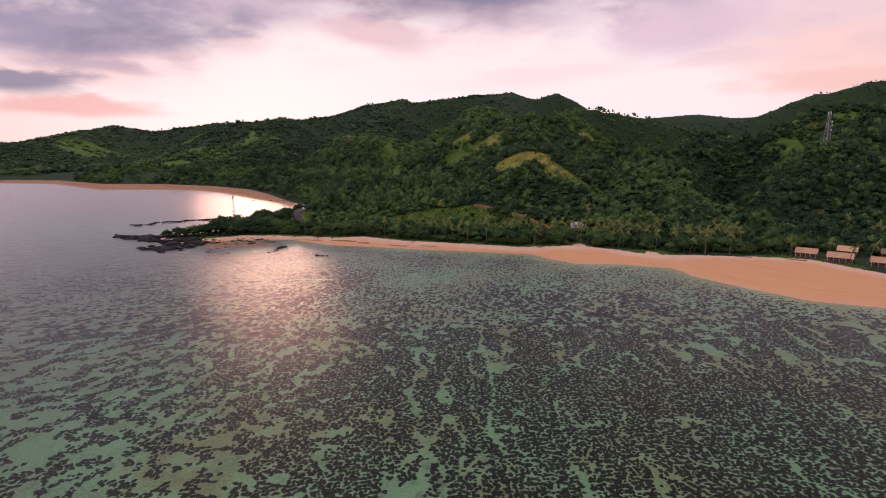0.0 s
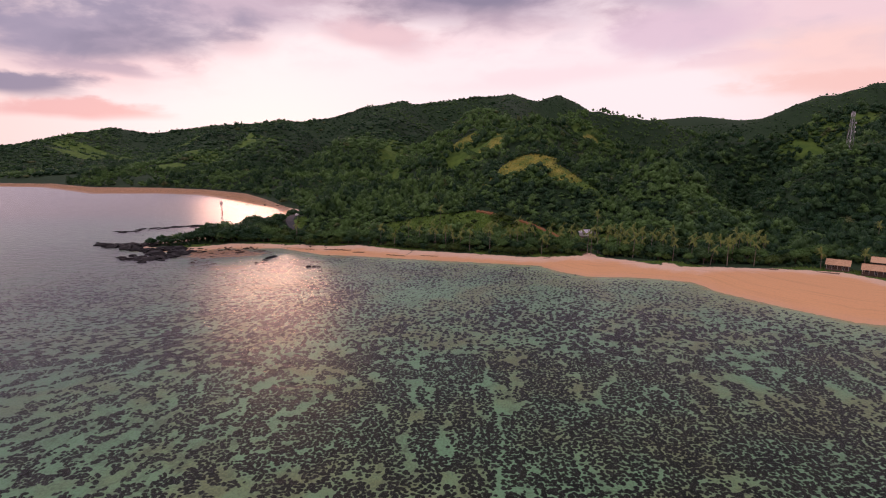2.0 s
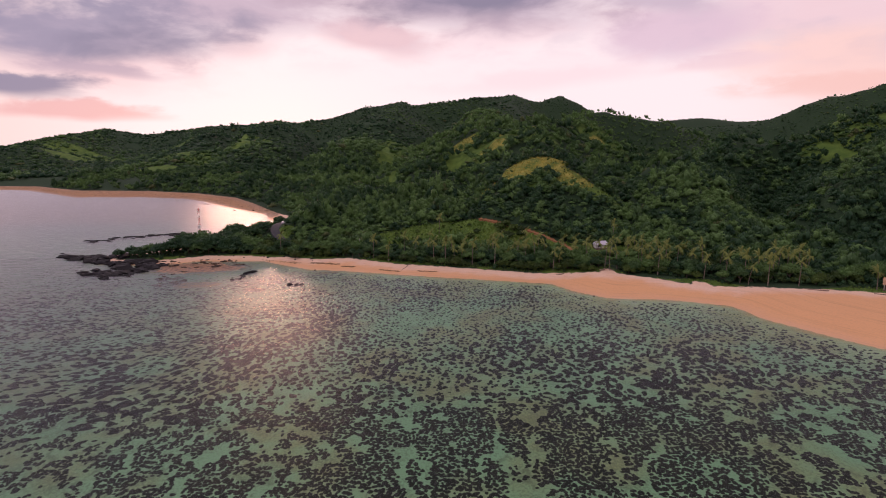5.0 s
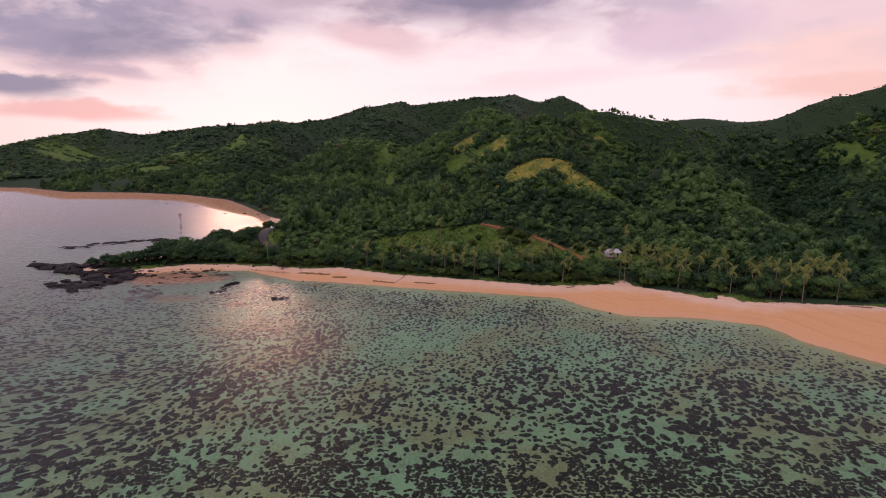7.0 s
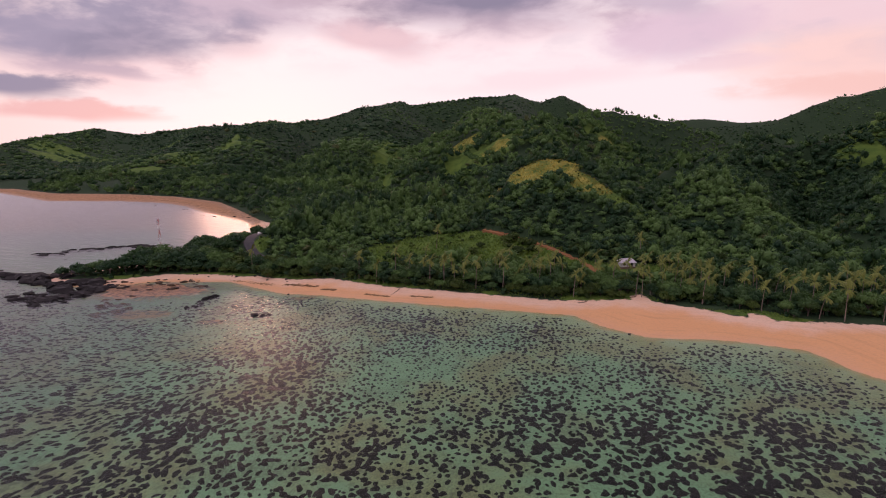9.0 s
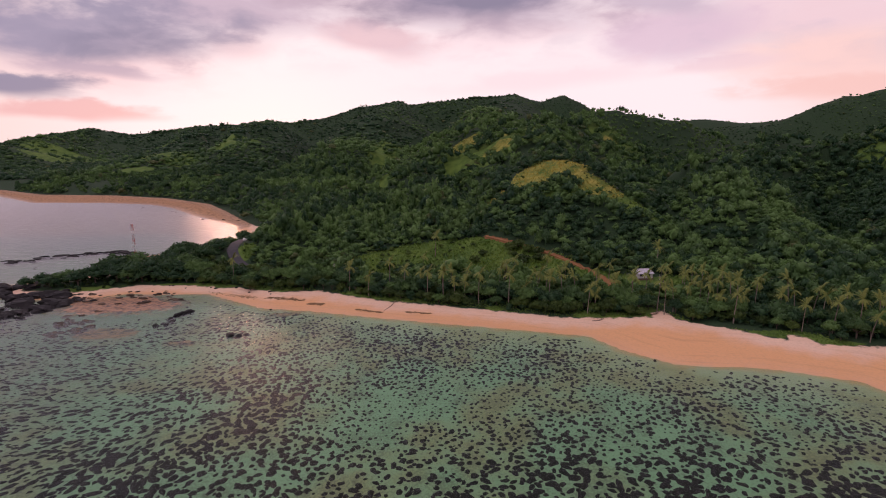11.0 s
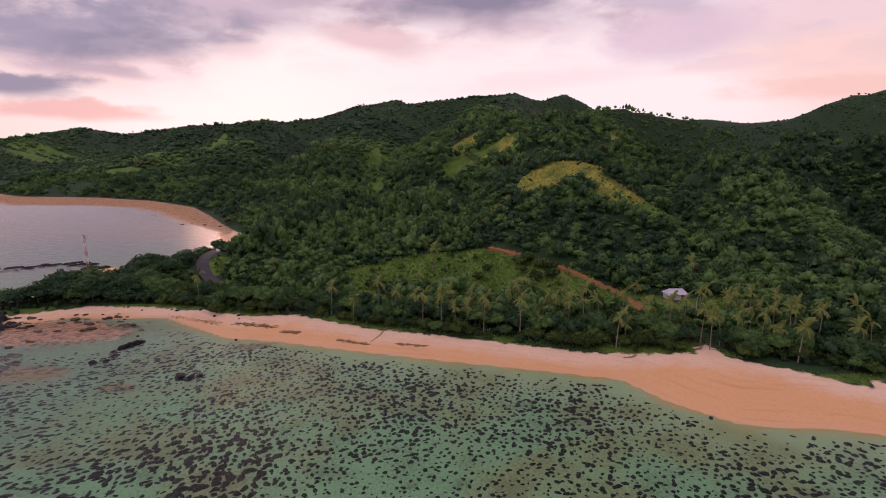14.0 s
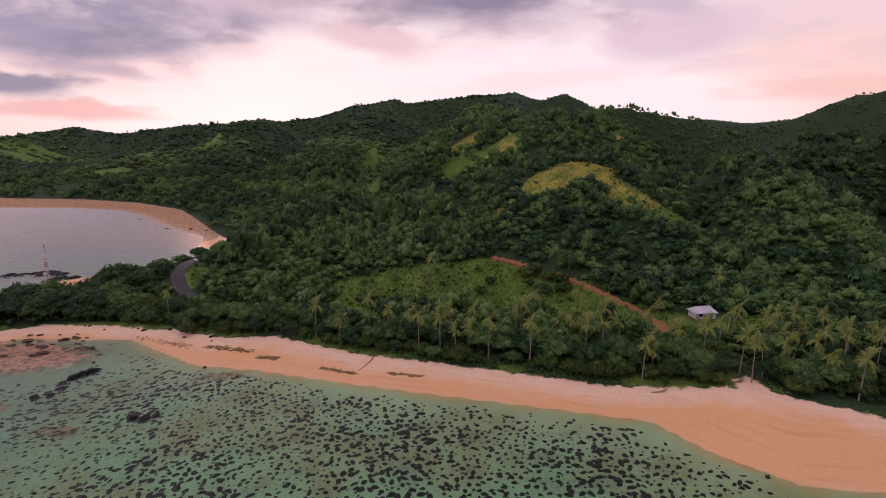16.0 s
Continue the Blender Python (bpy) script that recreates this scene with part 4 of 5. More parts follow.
def plant_shrubs():
    r = random.Random(11)
    bright = [make_tree(70 + i, "shrub", "rounded bright green shrub at the edge of the beach", "shrub", "shrubs along the beach", BUSH, 7, 80, 0.12, 0.25 + 0.2 * i, 0.8, 0.55) for i in range(3)]
    dark = [make_tree(80 + i, "broadleaf_tree", "dark green broadleaf tree behind the sand", "tree", "broadleaf trees along the shore", LEAF, 8, 76, 0.12, 0.2 + 0.22 * i, 0.8, 0.95) for i in range(3)]
    headland = [make_tree(90 + i, "headland_tree", "wind-shaped dark green tree on the rocky headland", "tree", "trees on the headland", LEAF, 8, 76, 0.12, 0.1 + 0.2 * i, 0.7, 0.9) for i in range(3)]
    for bx, by, size in BUSHES:
        set_tree(r.choice(bright), bx, by, size, r.uniform(0, 360), r.uniform(0.85, 1.1))
    # a belt behind the sand
    for i in range(len(GREEN)):
        (ax, ay), (bx, by) = GREEN[i - 1], GREEN[i]
        if not (-128 <= bx <= 183 and by < 346) or by < 215:
            continue
        steps = max(1, round(math.hypot(bx - ax, by - ay) / 3.6))
        for k in range(steps):
            px, py = ax + (bx - ax) * k / steps, ay + (by - ay) * k / steps
            ox, oy = -(by - ay), bx - ax
            d = math.hypot(ox, oy)
            sgn = -1 if bx < ax else 1
            for depth in (3.4, 7.6, 12.0):
                if r.random() < 0.15 or (depth < 6 and px > 80 and r.random() < 0.35):
                    continue
                dd = depth + r.uniform(-1.6, 2.0) + (4.5 if px > 80 else 0)
                qx, qy = px + sgn * ox / d * dd, py + sgn * oy / d * dd
                size = r.uniform(1.6, 2.9) if depth < 6 else r.uniform(2.2, 3.8)
                if float(terrain(np.array([qx]), np.array([qy]))[2][0]) < 0.55 * size or math.hypot(qx - 178, qy - 240) < 22 or math.hypot(qx - 192, qy - 226) < 16:
                    continue
                set_tree(r.choice(bright if r.random() < (0.5 if depth < 6 else 0.2) else dark), qx, qy, size, r.uniform(0, 360), r.uniform(0.9, 1.25))
    # the headland
    for hx, hy, size in [(-176, 341, 2.2), (-170, 343, 2.6), (-165, 340, 2.4), (-160, 344, 3.0), (-154, 341, 3.2), (-149, 345, 3.6), (-147, 357, 5.2), (-151, 362, 4.2), (-144, 352, 4.0), (-141, 347, 3.8), (-138, 358, 4.4), (-134, 350, 4.2), (-133, 372, 3.2), (-128, 352, 4.4),
                         (-128, 384, 4.6), (-131, 360, 3.6), (-124, 364, 4.0), (-121, 354, 4.0), (-120, 374, 3.4), (-117, 362, 3.8), (-114, 352, 3.6), (-113, 374, 3.4), (-111, 386, 3.2), (-117, 398, 3.0), (-112, 424, 3.2), (-118, 440, 3.0), (-135, 385, 3.0), (-133, 397, 2.6), (-124, 405, 2.8), (-120, 422, 2.8), (-138, 374, 3.0), (-126, 394, 3.0), (-168, 347, 2.4), (-158, 350, 2.6), (-152, 348, 2.6), (-136, 347, 2.8), (-130, 347, 2.6), (-122, 348, 2.8), (-116, 347, 2.6), (-107, 347, 2.4), (-100, 346, 2.4), (-93, 343, 2.2)]:
        set_tree(r.choice(headland), hx, hy, size * 1.35, r.uniform(0, 360), r.uniform(0.85, 1.1))
    # tall trees against the sky on the middle ridge
    ridge = [make_tree(100 + i, "ridge_tree", "tall dark tree standing out on the ridge line", "tree", "trees on the ridge line", LEAF, 6, 60, 0.15, 0.1, 1.1, 0.85) for i in range(2)]
    for tx, size in [(250, 3.2), (254, 4.8), (258, 5.2), (262, 4.2), (270, 3.4), (277, 3.2), (296, 2.6)]:
        set_tree(ridge[r.randrange(2)], tx, 898, size * 0.44, r.uniform(0, 360), 1.9)
    for tx in (-905, -880, -862, -848, -822, -790, -640, -560, -232, -224, -218):
        set_tree(ridge[r.randrange(2)], tx + r.uniform(-4, 4), 1798, r.uniform(1.3, 2.0), r.uniform(0, 360), r.uniform(1.6, 2.4))
    for kind in bright + dark + headland + ridge:
        drop_kind(kind)


plant_shrubs()

# ---- low growth ----
def undergrowth():
    low_kinds = [crown_arrays(120 + i, 2, 34, 0.19, 0.8, False) for i in range(5)]
    x, y, r = scatter(-185, 230, 225, 372, 3.1, 31)
    z, shore, green = terrain(x, y)
    house = np.hypot(x - 83, y - 330) < 9
    huts = (np.hypot(x - 180, y - 240) < 17) | (np.hypot(x - 194, y - 228) < 14)
    path = np.abs(x - 72 - 0.3 * (y - 285)) < 2.0
    keep = (green > np.where(x < 58, 1.8, 4.5)) & (green < 62) & (near_line(x, y, ROAD) > 5.0) & (near_line(x, y, TRACK) > 3) & ~house & ~huts & ~(path & (green < 16))
    keep &= inside_ellipses(x, y, MEADOWS) + 0.5 * value_noise(x, y, 9, 2) < 0.55
    x, y, z, green = x[keep], y[keep], z[keep], green[keep]
    rad = r.uniform(1.3, 2.6, len(x)) * (0.75 + 0.45 * smooth(green, 7, 20))
    spots = np.stack([x, y, z - 0.35, rad, r.uniform(0.8, 1.3, len(x)), np.clip(0.24 - 0.12 * smooth(x, 60, 110) + 0.35 * value_noise(x, y, 20, 2) + 0.2 * r.normal(size=len(x)), 0.01, 0.93)], 1)
    half = r.rand(len(x)) < 0.45 + 0.3 * smooth(x, 60, 110)
    plant("undergrowth", "tangled dark green undergrowth beneath the palms", spots[half], low_kinds, LEAF, 32, "undergrowth")
    plant("undergrowth", "lighter green scrub beneath the palms", spots[~half], low_kinds, BUSH, 33, "undergrowth")


def tufts(seed, blades):
    """A unit tuft of bent blades."""
    r = np.random.RandomState(seed)
    V, F = [], []
    for i in range(blades):
        a, o = r.uniform(0, 6.28), r.uniform(0, 0.6)
        p = np.array((o * math.cos(a * 3), o * math.sin(a * 3), 0))
        d = np.array((math.cos(a), math.sin(a), 0))
        w = np.array((-d[1], d[0], 0)) * r.uniform(0.12, 0.25)
        F.append((len(V), len(V) + 1, len(V) + 2))
        V += [p - w, p + w, p + d * r.uniform(0.2, 0.7) + (0, 0, r.uniform(0.6, 1.1))]
    return np.array(V), np.array(F)


def grasses():
    kinds = [tufts(140 + i, 9) for i in range(4)]
    x, y, r = scatter(-110, 125, 316, 400, 1.25, 41)
    z, shore, green = terrain(x, y)
    keep = (inside_ellipses(x, y, MEADOWS) + 0.25 * value_noise(x, y, 8, 2) > 0.3) & (near_line(x, y, TRACK) > 1.8) & (near_line(x, y, ROAD) > 4) & (np.hypot(x - 83, y - 330) > 7)
    x, y, z = x[keep], y[keep], z[keep]
    plant("grass", "rough green meadow grass behind the palms", np.stack([x, y, z, r.uniform(0.4, 1.3, len(x)) * (1 + 0.4 * value_noise(x, y, 7, 2)), r.uniform(0.5, 1.1, len(x)), np.clip(0.4 + 0.5 * value_noise(x, y, 12, 2) + 0.15 * r.normal(size=len(x)), 0, 0.95)], 1), kinds, GRASS, 42, "grass")
    x, y, r = scatter(-20, 420, 370, 760, 1.9, 43)
    z, shore, green = terrain(x, y)
    keep = inside_ellipses(x, y, GOLDEN) + 0.25 * value_noise(x, y, 8, 2) > 0.45
    x, y, z = x[keep], y[keep], z[keep]
    plant("grass", "dry golden grass on the open knolls", np.stack([x, y, z, r.uniform(0.6, 1.3, len(x)), r.uniform(0.7, 1.2, len(x)), np.clip(0.5 + 0.6 * value_noise(x, y, 15, 3) + 0.15 * r.normal(size=len(x)), 0, 0.95)], 1), kinds, GOLD, 44, "grass")
    x, y, r = scatter(-60, 190, 225, 330, 0.9, 45)
    z, shore, green = terrain(x, y)
    keep = (green > 0.6 + 0.8 * value_noise(x, y, 5, 2)) & (green < 8) & (value_noise(x, y, 22, 2) > -0.25) & ~((np.abs(x - 72) < 2.5))
    x, y, z = x[keep], y[keep], z[keep]
    plant("grass", "creeping green beach grass at the edge of the sand", np.stack([x, y, z, r.uniform(0.35, 0.7, len(x)), r.uniform(0.5, 0.9, len(x)), np.clip(0.35 + 0.2 * r.normal(size=len(x)), 0, 0.88)], 1), kinds, GRASS, 46, "grass")


def scrub():
    kinds = [crown_arrays(160 + i, 2, 30, 0.2, 0.8, False) for i in range(4)]
    x, y, r = scatter(-110, 130, 316, 600, 3.6, 51)
    z, shore, green = terrain(x, y)
    mead, gold = inside_ellipses(x, y, MEADOWS), inside_ellipses(x, y, GOLDEN)
    chance = np.where(mead > 0.05, 0.30 + 0.4 * (mead < 0.5), 0.0) + np.where(gold > 0.05, 0.10 + 0.45 * (gold < 0.45), 0.0) + 0.35 * value_noise(x, y, 16, 2) * ((mead > 0.05) | (gold > 0.05))
    keep = (r.rand(len(x)) < chance) & (near_line(x, y + 5, TRACK) > 7) & (near_line(x, y, ROAD) > 5) & (np.hypot(x - 83, y - 329) > 7)
    x, y, z = x[keep], y[keep], z[keep]
    spots = np.stack([x, y, z - 0.25, r.uniform(0.6, 1.0, len(x)) * r.choice((0.8, 1.1, 1.5, 2.2), len(x)), r.uniform(0.7, 1.2, len(x)), r.uniform(0, 0.95, len(x))], 1)
    plant("scrub", "scattered green bushes on the open grass", spots, kinds, BUSH, 52, "scrub")


undergrowth()
grasses()
scrub()


# ---- rocks ----
def rock_mesh(seed, mat, flat):
    bm = bmesh.new()
    bmesh.ops.create_icosphere(bm, subdivisions=2, radius=1)
    o = Vector((seed * 3.7, seed * 1.3, 0))
    for v in bm.verts:
        k = 1 + 0.7 * noise.noise(v.co * 1.5 + o) + 0.5 * noise.noise(v.co * 3.7 + o)
        v.co = Vector((v.co.x * k, v.co.y * k, v.co.z * k * flat))
    return mesh_bm("rock", bm, mat)


BLACK_ROCKS = [rock_mesh(i, BASALT, 0.8) for i in range(6)]
BROWN_ROCKS = [rock_mesh(20 + i, BROWN_ROCK, 0.5) for i in range(4)]


def lay_rock(meshes, r, x, y, size, label, group, stretch=1.0, turn=None, sink=0.3, name="rock"):
    ob = new(name, meshes[r.randrange(len(meshes))])
    a = r.uniform(0, 360) if turn is None else turn
    z = max(height_at(x, y), -0.6)
    ob.matrix_basis = pose(x, y, z + size * sink * 0.5, 0, 0, a) @ Matrix.Diagonal((size * stretch, size, size * r.uniform(0.7, 1.1), 1))
    return tagged(ob, label, "rock", group)


def lay_rocks():
    r = random.Random(3)
    black = "wet black basalt rock at the tip of the headland"
    for rx, ry in [(-206, 348), (-195, 341), (-183, 336), (-172, 327), (-161, 323), (-171, 306), (-163, 306), (-154, 303), (-148, 310), (-147, 320), (-180, 346), (-158, 332), (-146, 326), (-200, 345), (-188, 340), (-178, 331), (-167, 325), (-168, 310), (-158, 306), (-150, 314)]:
        for k in range(7):
            lay_rock(BLACK_ROCKS, r, rx + r.gauss(0, 4.4), ry + r.gauss(0, 2.8), r.choice((0.8, 1.1, 1.4, 1.8, 2.4)), black, "black rocks of the headland", r.uniform(1.0, 2.2), r.uniform(-40, 20))
    for rx, ry in [(-226, 401), (-220, 405), (-214, 410), (-209, 413), (-203, 417), (-198, 420), (-191, 422), (-184, 423), (-177, 420), (-169, 414)]:
        for k in range(5):
            lay_rock(BLACK_ROCKS, r, rx + r.gauss(0, 4), ry + r.gauss(0, 2), r.uniform(0.8, 1.6), "low black rock ledge on the bay side", "rock ledge in the bay", r.uniform(1.5, 2.8), r.uniform(-10, 40))
    for rx, ry in [(-220, 360), (-229, 364), (-236, 372), (-212, 372), (-240, 352), (-225, 345), (-250, 380), (-205, 385), (-132, 171), (-80, 113), (-72, 113)]:
        lay_rock(BLACK_ROCKS, r, rx, ry, r.uniform(0.6, 1.1), "small black rock awash in the lagoon", "rocks awash")
    for rx, ry, size, st in [(-95, 295, 0.8, 1.5), (-93, 297, 1.0, 1.8), (-95, 300, 0.9, 1.4), (-94, 303, 1.3, 1.6), (-93, 305, 1.6, 1.5), (-92, 307, 1.6, 1.4), (-91, 308, 1.0, 1.5), (-95, 313, 0.6, 1.0), (-96, 292, 1.0, 1.3), (-106, 300, 0.5, 1.0), (-62, 308, 0.5, 1.2),
                             (-67, 282, 1.5, 1.3), (-64, 281, 1.1, 1.4), (-62, 282.5, 1.0, 1.2), (-93, 293, 0.9, 1.3), (59, 256, 0.45, 1.6), (-15, 270, 0.6, 1.4)]:
        lay_rock(BLACK_ROCKS, r, rx, ry, size * 0.8, "jagged black rock standing out of the shallows", "rocks on the reef flat", st, r.uniform(40, 70), 0.9)
    for rx, ry in [(-127, 295), (-119, 290), (-125, 286), (-132, 304), (-122, 292), (-129, 299)]:
        for k in range(4):
            lay_rock(BROWN_ROCKS, r, rx + r.gauss(0, 2.2), ry + r.gauss(0, 1.7), r.uniform(0.7, 1.6), "flat weed-covered brown rock in shallow water", "brown rock shelf", 1.6, r.uniform(-30, 30))
    for k in range(36):
        rx, ry = r.uniform(-150, -96), r.uniform(318, 336)
        lay_rock(BROWN_ROCKS, r, rx, ry, r.uniform(0.4, 1.2), "low brown beach rock half sunk in sand", "beach rocks by the headland", r.uniform(1.2, 2.2), r.uniform(-30, 30))
    for rx, ry in [(-126, 336), (-116, 341), (-114, 342), (-104, 340), (-99, 340), (-95, 338), (-90, 336), (-77, 330), (-68, 328), (-63, 325)]:
        lay_rock(BLACK_ROCKS, r, rx + r.gauss(0, 3), ry + r.gauss(0, 0.8), r.uniform(0.25, 0.6), "small dark boulder at the top of the sand", "boulders along the beach", 1.3, None, 0.6, "boulder")
    for k in range(22):
        t = r.random()
        lay_rock(BROWN_ROCKS, r, -150 - 230 * t + r.gauss(0, 5), 530 + 195 * t + r.gauss(0, 6), r.uniform(0.5, 1.2), "brown rock on the tidal flat of the bay", "rocks on the bay shore", r.uniform(1.2, 2.4), r.uniform(-60, 0))


lay_rocks()

# ---- driftwood and weed on the beach ----
DRIFT = worn("driftwood", (0.20, 0.14, 0.10), (0.36, 0.27, 0.20), 3.0, 0.9)
WEED = worn("dried_weed", (0.30, 0.19, 0.09), (0.48, 0.30, 0.16), 0.8, 0.95)


def make_driftwood(x0, y0, x1, y1, r0):
    root = new("driftwood")
    z0, z1 = height_at(x0, y0), height_at(x1, y1)
    bm = bmesh.new()
    mx, my = (x0 + x1) / 2 + 0.5, (y0 + y1) / 2 - 0.3
    rod(bm, (x0, y0, z0 + r0 * 0.7), (mx, my, (z0 + z1) / 2 + r0 * 1.2), r0 * 0.6, r0, 7)
    rod(bm, (mx, my, (z0 + z1) / 2 + r0 * 1.2), (x1, y1, z1 + r0 * 1.5), r0, r0 * 1.2, 7)
    part("log", bm, DRIFT, root)
    bm = bmesh.new()
    rod(bm, (mx, my, (z0 + z1) / 2 + r0), (mx + 1.4, my + 0.6, (z0 + z1) / 2 + 1.0), r0 * 0.5, r0 * 0.15, 5)
    rod(bm, (x1, y1, z1 + r0), (x1 + 0.9, y1 + 0.3, z1 + 0.9), r0 * 0.6, r0 * 0.2, 5)
    part("branch", bm, DRIFT, root)
    tagged(root, "bleached driftwood log lying across the sand", "driftwood", "driftwood on the beach")


for a in [(-20, 303.6, -16.4, 311.9, 0.11), (50.5, 287.2, 54, 287.6, 0.18), (70.5, 288.8, 73, 290.2, 0.3), (160, 246, 166, 241, 0.2), (140, 253, 146, 250, 0.2)]:
    make_driftwood(*a)


def make_wrack(x0, y0, x1, y1, width, seed):
    """A low ragged line of washed-up weed."""
    r = np.random.RandomState(seed)
    n = 170
    k = r.rand(n)
    x, y = x0 + (x1 - x0) * k + r.normal(0, 0.3, n), y0 + (y1 - y0) * k + r.normal(0, width * 0.35, n)
    z = terrain(x, y)[0]
    spots = np.stack([x, y, z - 0.02, r.uniform(0.3, 0.85, n), np.full(n, 0.025), r.rand(n)], 1)
    plant("seaweed", "brown line of dried seaweed on the sand", spots, [(ICO_V * (1.4, 0.7, 1), ICO_F)], WEED, seed, "seaweed")


for i, a in enumerate([(-68, 322.5, -52, 317.5, 1.6), (-49, 314.3, -44, 313, 1.2), (-30, 306.5, -20.5, 302.5, 1.1), (-11.6, 302, -3, 299.7, 0.7), (-96, 334, -72, 323, 2.2)]):
    make_wrack(*a, 150 + i)

# ---- buildings ----
TIN = worn("lilac_tin_roof", (0.42, 0.40, 0.47), (0.62, 0.60, 0.66), 0.8, 0.45, 0.2)
PLASTER = worn("white_boards", (0.55, 0.52, 0.50), (0.75, 0.72, 0.70), 1.0, 0.8)
THATCH = worn("tan_roof", (0.50, 0.30, 0.17), (0.70, 0.46, 0.28), 1.2, 0.9, 0.0, 0.5)
RUST = worn("brown_roof", (0.16, 0.10, 0.07), (0.30, 0.20, 0.14), 1.2, 0.9, 0.0, 0.5)
DARK = worn("dark_opening", (0.02, 0.02, 0.022), (0.045, 0.042, 0.04), 1.0, 0.3)
POST = worn("painted_post", (0.5, 0.47, 0.43), (0.7, 0.66, 0.6), 1.0, 0.7)
TIMBER = worn("dark_timber", (0.09, 0.06, 0.045), (0.17, 0.12, 0.085), 1.0, 0.8)


def roof_slope(bm, length, run, z_eave, z_ridge, hip, sgn, thick=0.12, ribs=0):
    """One pitched side of a roof with thickness; ribs: raised seams along the fall."""
    ys, rx = sgn * run, length / 2 - hip
    top = [Vector((-length / 2, ys, z_eave)), Vector((length / 2, ys, z_eave)), Vector((rx, 0, z_ridge)), Vector((-rx, 0, z_ridge))]
    a = [bm.verts.new(p) for p in top]
    b = [bm.verts.new(p - Vector((0, 0, thick))) for p in top]
    bm.faces.new(a), bm.faces.new(b[::-1])
    for i in range(4):
        bm.faces.new((a[i], b[i], b[(i + 1) % 4], a[(i + 1) % 4]))
    for i in range(ribs):
        k = (i + 0.5) / ribs * 2 - 1
        rod(bm, (k * length / 2, ys, z_eave + 0.02), (k * rx, 0, z_ridge + 0.02), 0.05, 0.05, 4)


def make_house(name, label, category, x, y, turn, length, depth, wall_h, rise, roof_mat, wall_mat, hip=0.0, posts=5, group="", ribs=0, over=1.7):
    """A bungalow: four walls, door and windows, a pitched roof over a veranda with posts."""
    root = new(name)
    half, front, back, floor_z = length / 2, -depth / 2, depth / 2, 0.45
    def wall(x0, x1, y0, y1):
        bm = bmesh.new()
        box(bm, x0, x1, y0, y1, floor_z, floor_z + wall_h)
        return part("wall", bm, wall_mat, root)
    bm = bmesh.new()
    box(bm, -half - 0.2, half + 0.2, front - (1.6 if posts else 0.2), back + 0.2, -0.8, floor_z)
    part("floor_slab", bm, TIMBER, root)
    fw = wall(-half, half, front, front + 0.15)
    wall(-half, half, back - 0.15, back)
    wall(-half, -half + 0.15, front + 0.15, back - 0.15)
    wall(half - 0.15, half, front + 0.15, back - 0.15)
    n = max(2, int(length / 3))
    for i in range(n):
        cx = -half + (i + 0.5) * length / n
        door = i == n // 2
        bm = bmesh.new()
        box(bm, cx - (0.45 if door else 0.65), cx + (0.45 if door else 0.65), front - 0.04, front + 0.05, floor_z + (0.02 if door else 0.8), floor_z + 2.05)
        w = part("door" if door else "window", bm, DARK, root)
        bm = bmesh.new()
        hw = 0.5 if door else 0.7
        for s in (-1, 1):
            box(bm, cx + s * hw - 0.05, cx + s * hw + 0.05, front - 0.07, front - 0.003, floor_z + (0 if door else 0.72), floor_z + 2.12)
        box(bm, cx - hw + 0.05, cx + hw - 0.05, front - 0.07, front - 0.003, floor_z + 2.06, floor_z + 2.14)
        part("frame", bm, POST, w)
    for i in range(posts):
        bm = bmesh.new()
        px = -half + 0.1 + (length - 0.2) * i / (posts - 1)
        box(bm, px - 0.07, px + 0.07, front - 1.5, front - 1.36, floor_z, floor_z + wall_h - 0.2)
        part("veranda_post", bm, POST, root)
    ze = floor_z + wall_h - (0.25 if over > 1 else 0.05)
    zr = ze + rise
    bm = bmesh.new()
    for s in (-1, 1):
        roof_slope(bm, length + 1.0, depth / 2 + over, ze, zr, hip, s, ribs=ribs)
    if hip:
        for s in (-1, 1):
            e = (length + 1.0) / 2 * s
            p = [bm.verts.new((e, -depth / 2 - over, ze)), bm.verts.new((e, depth / 2 + over, ze)), bm.verts.new((e - s * hip, 0, zr))]
            bm.faces.new(p)
    roof = part("roof", bm, roof_mat, root)
    bm = bmesh.new()
    rod(bm, (-(length + 1) / 2 + hip, 0, zr + 0.03), ((length + 1) / 2 - hip, 0, zr + 0.03), 0.12, 0.12, 6)
    part("ridge_cap", bm, roof_mat, roof)
    if not hip:
        for s in (-1, 1):
            bm = bmesh.new()
            e = s * (half - 0.08)
            v = [bm.verts.new((e + o, yy, zz)) for o in (0, 0.1) for yy, zz in ((-depth / 2, floor_z + wall_h), (depth / 2, floor_z + wall_h), (0, zr - 0.2))]
            bm.faces.new(v[:3]), bm.faces.new(v[3:][::-1])
            for i in range(3):
                bm.faces.new((v[i], v[3 + i], v[3 + (i + 1) % 3], v[(i + 1) % 3]))
            part("gable", bm, wall_mat, root)
    root.matrix_basis = pose(x, y, height_at(x, y), 0, 0, turn)
    return tagged(root, label, category, group)


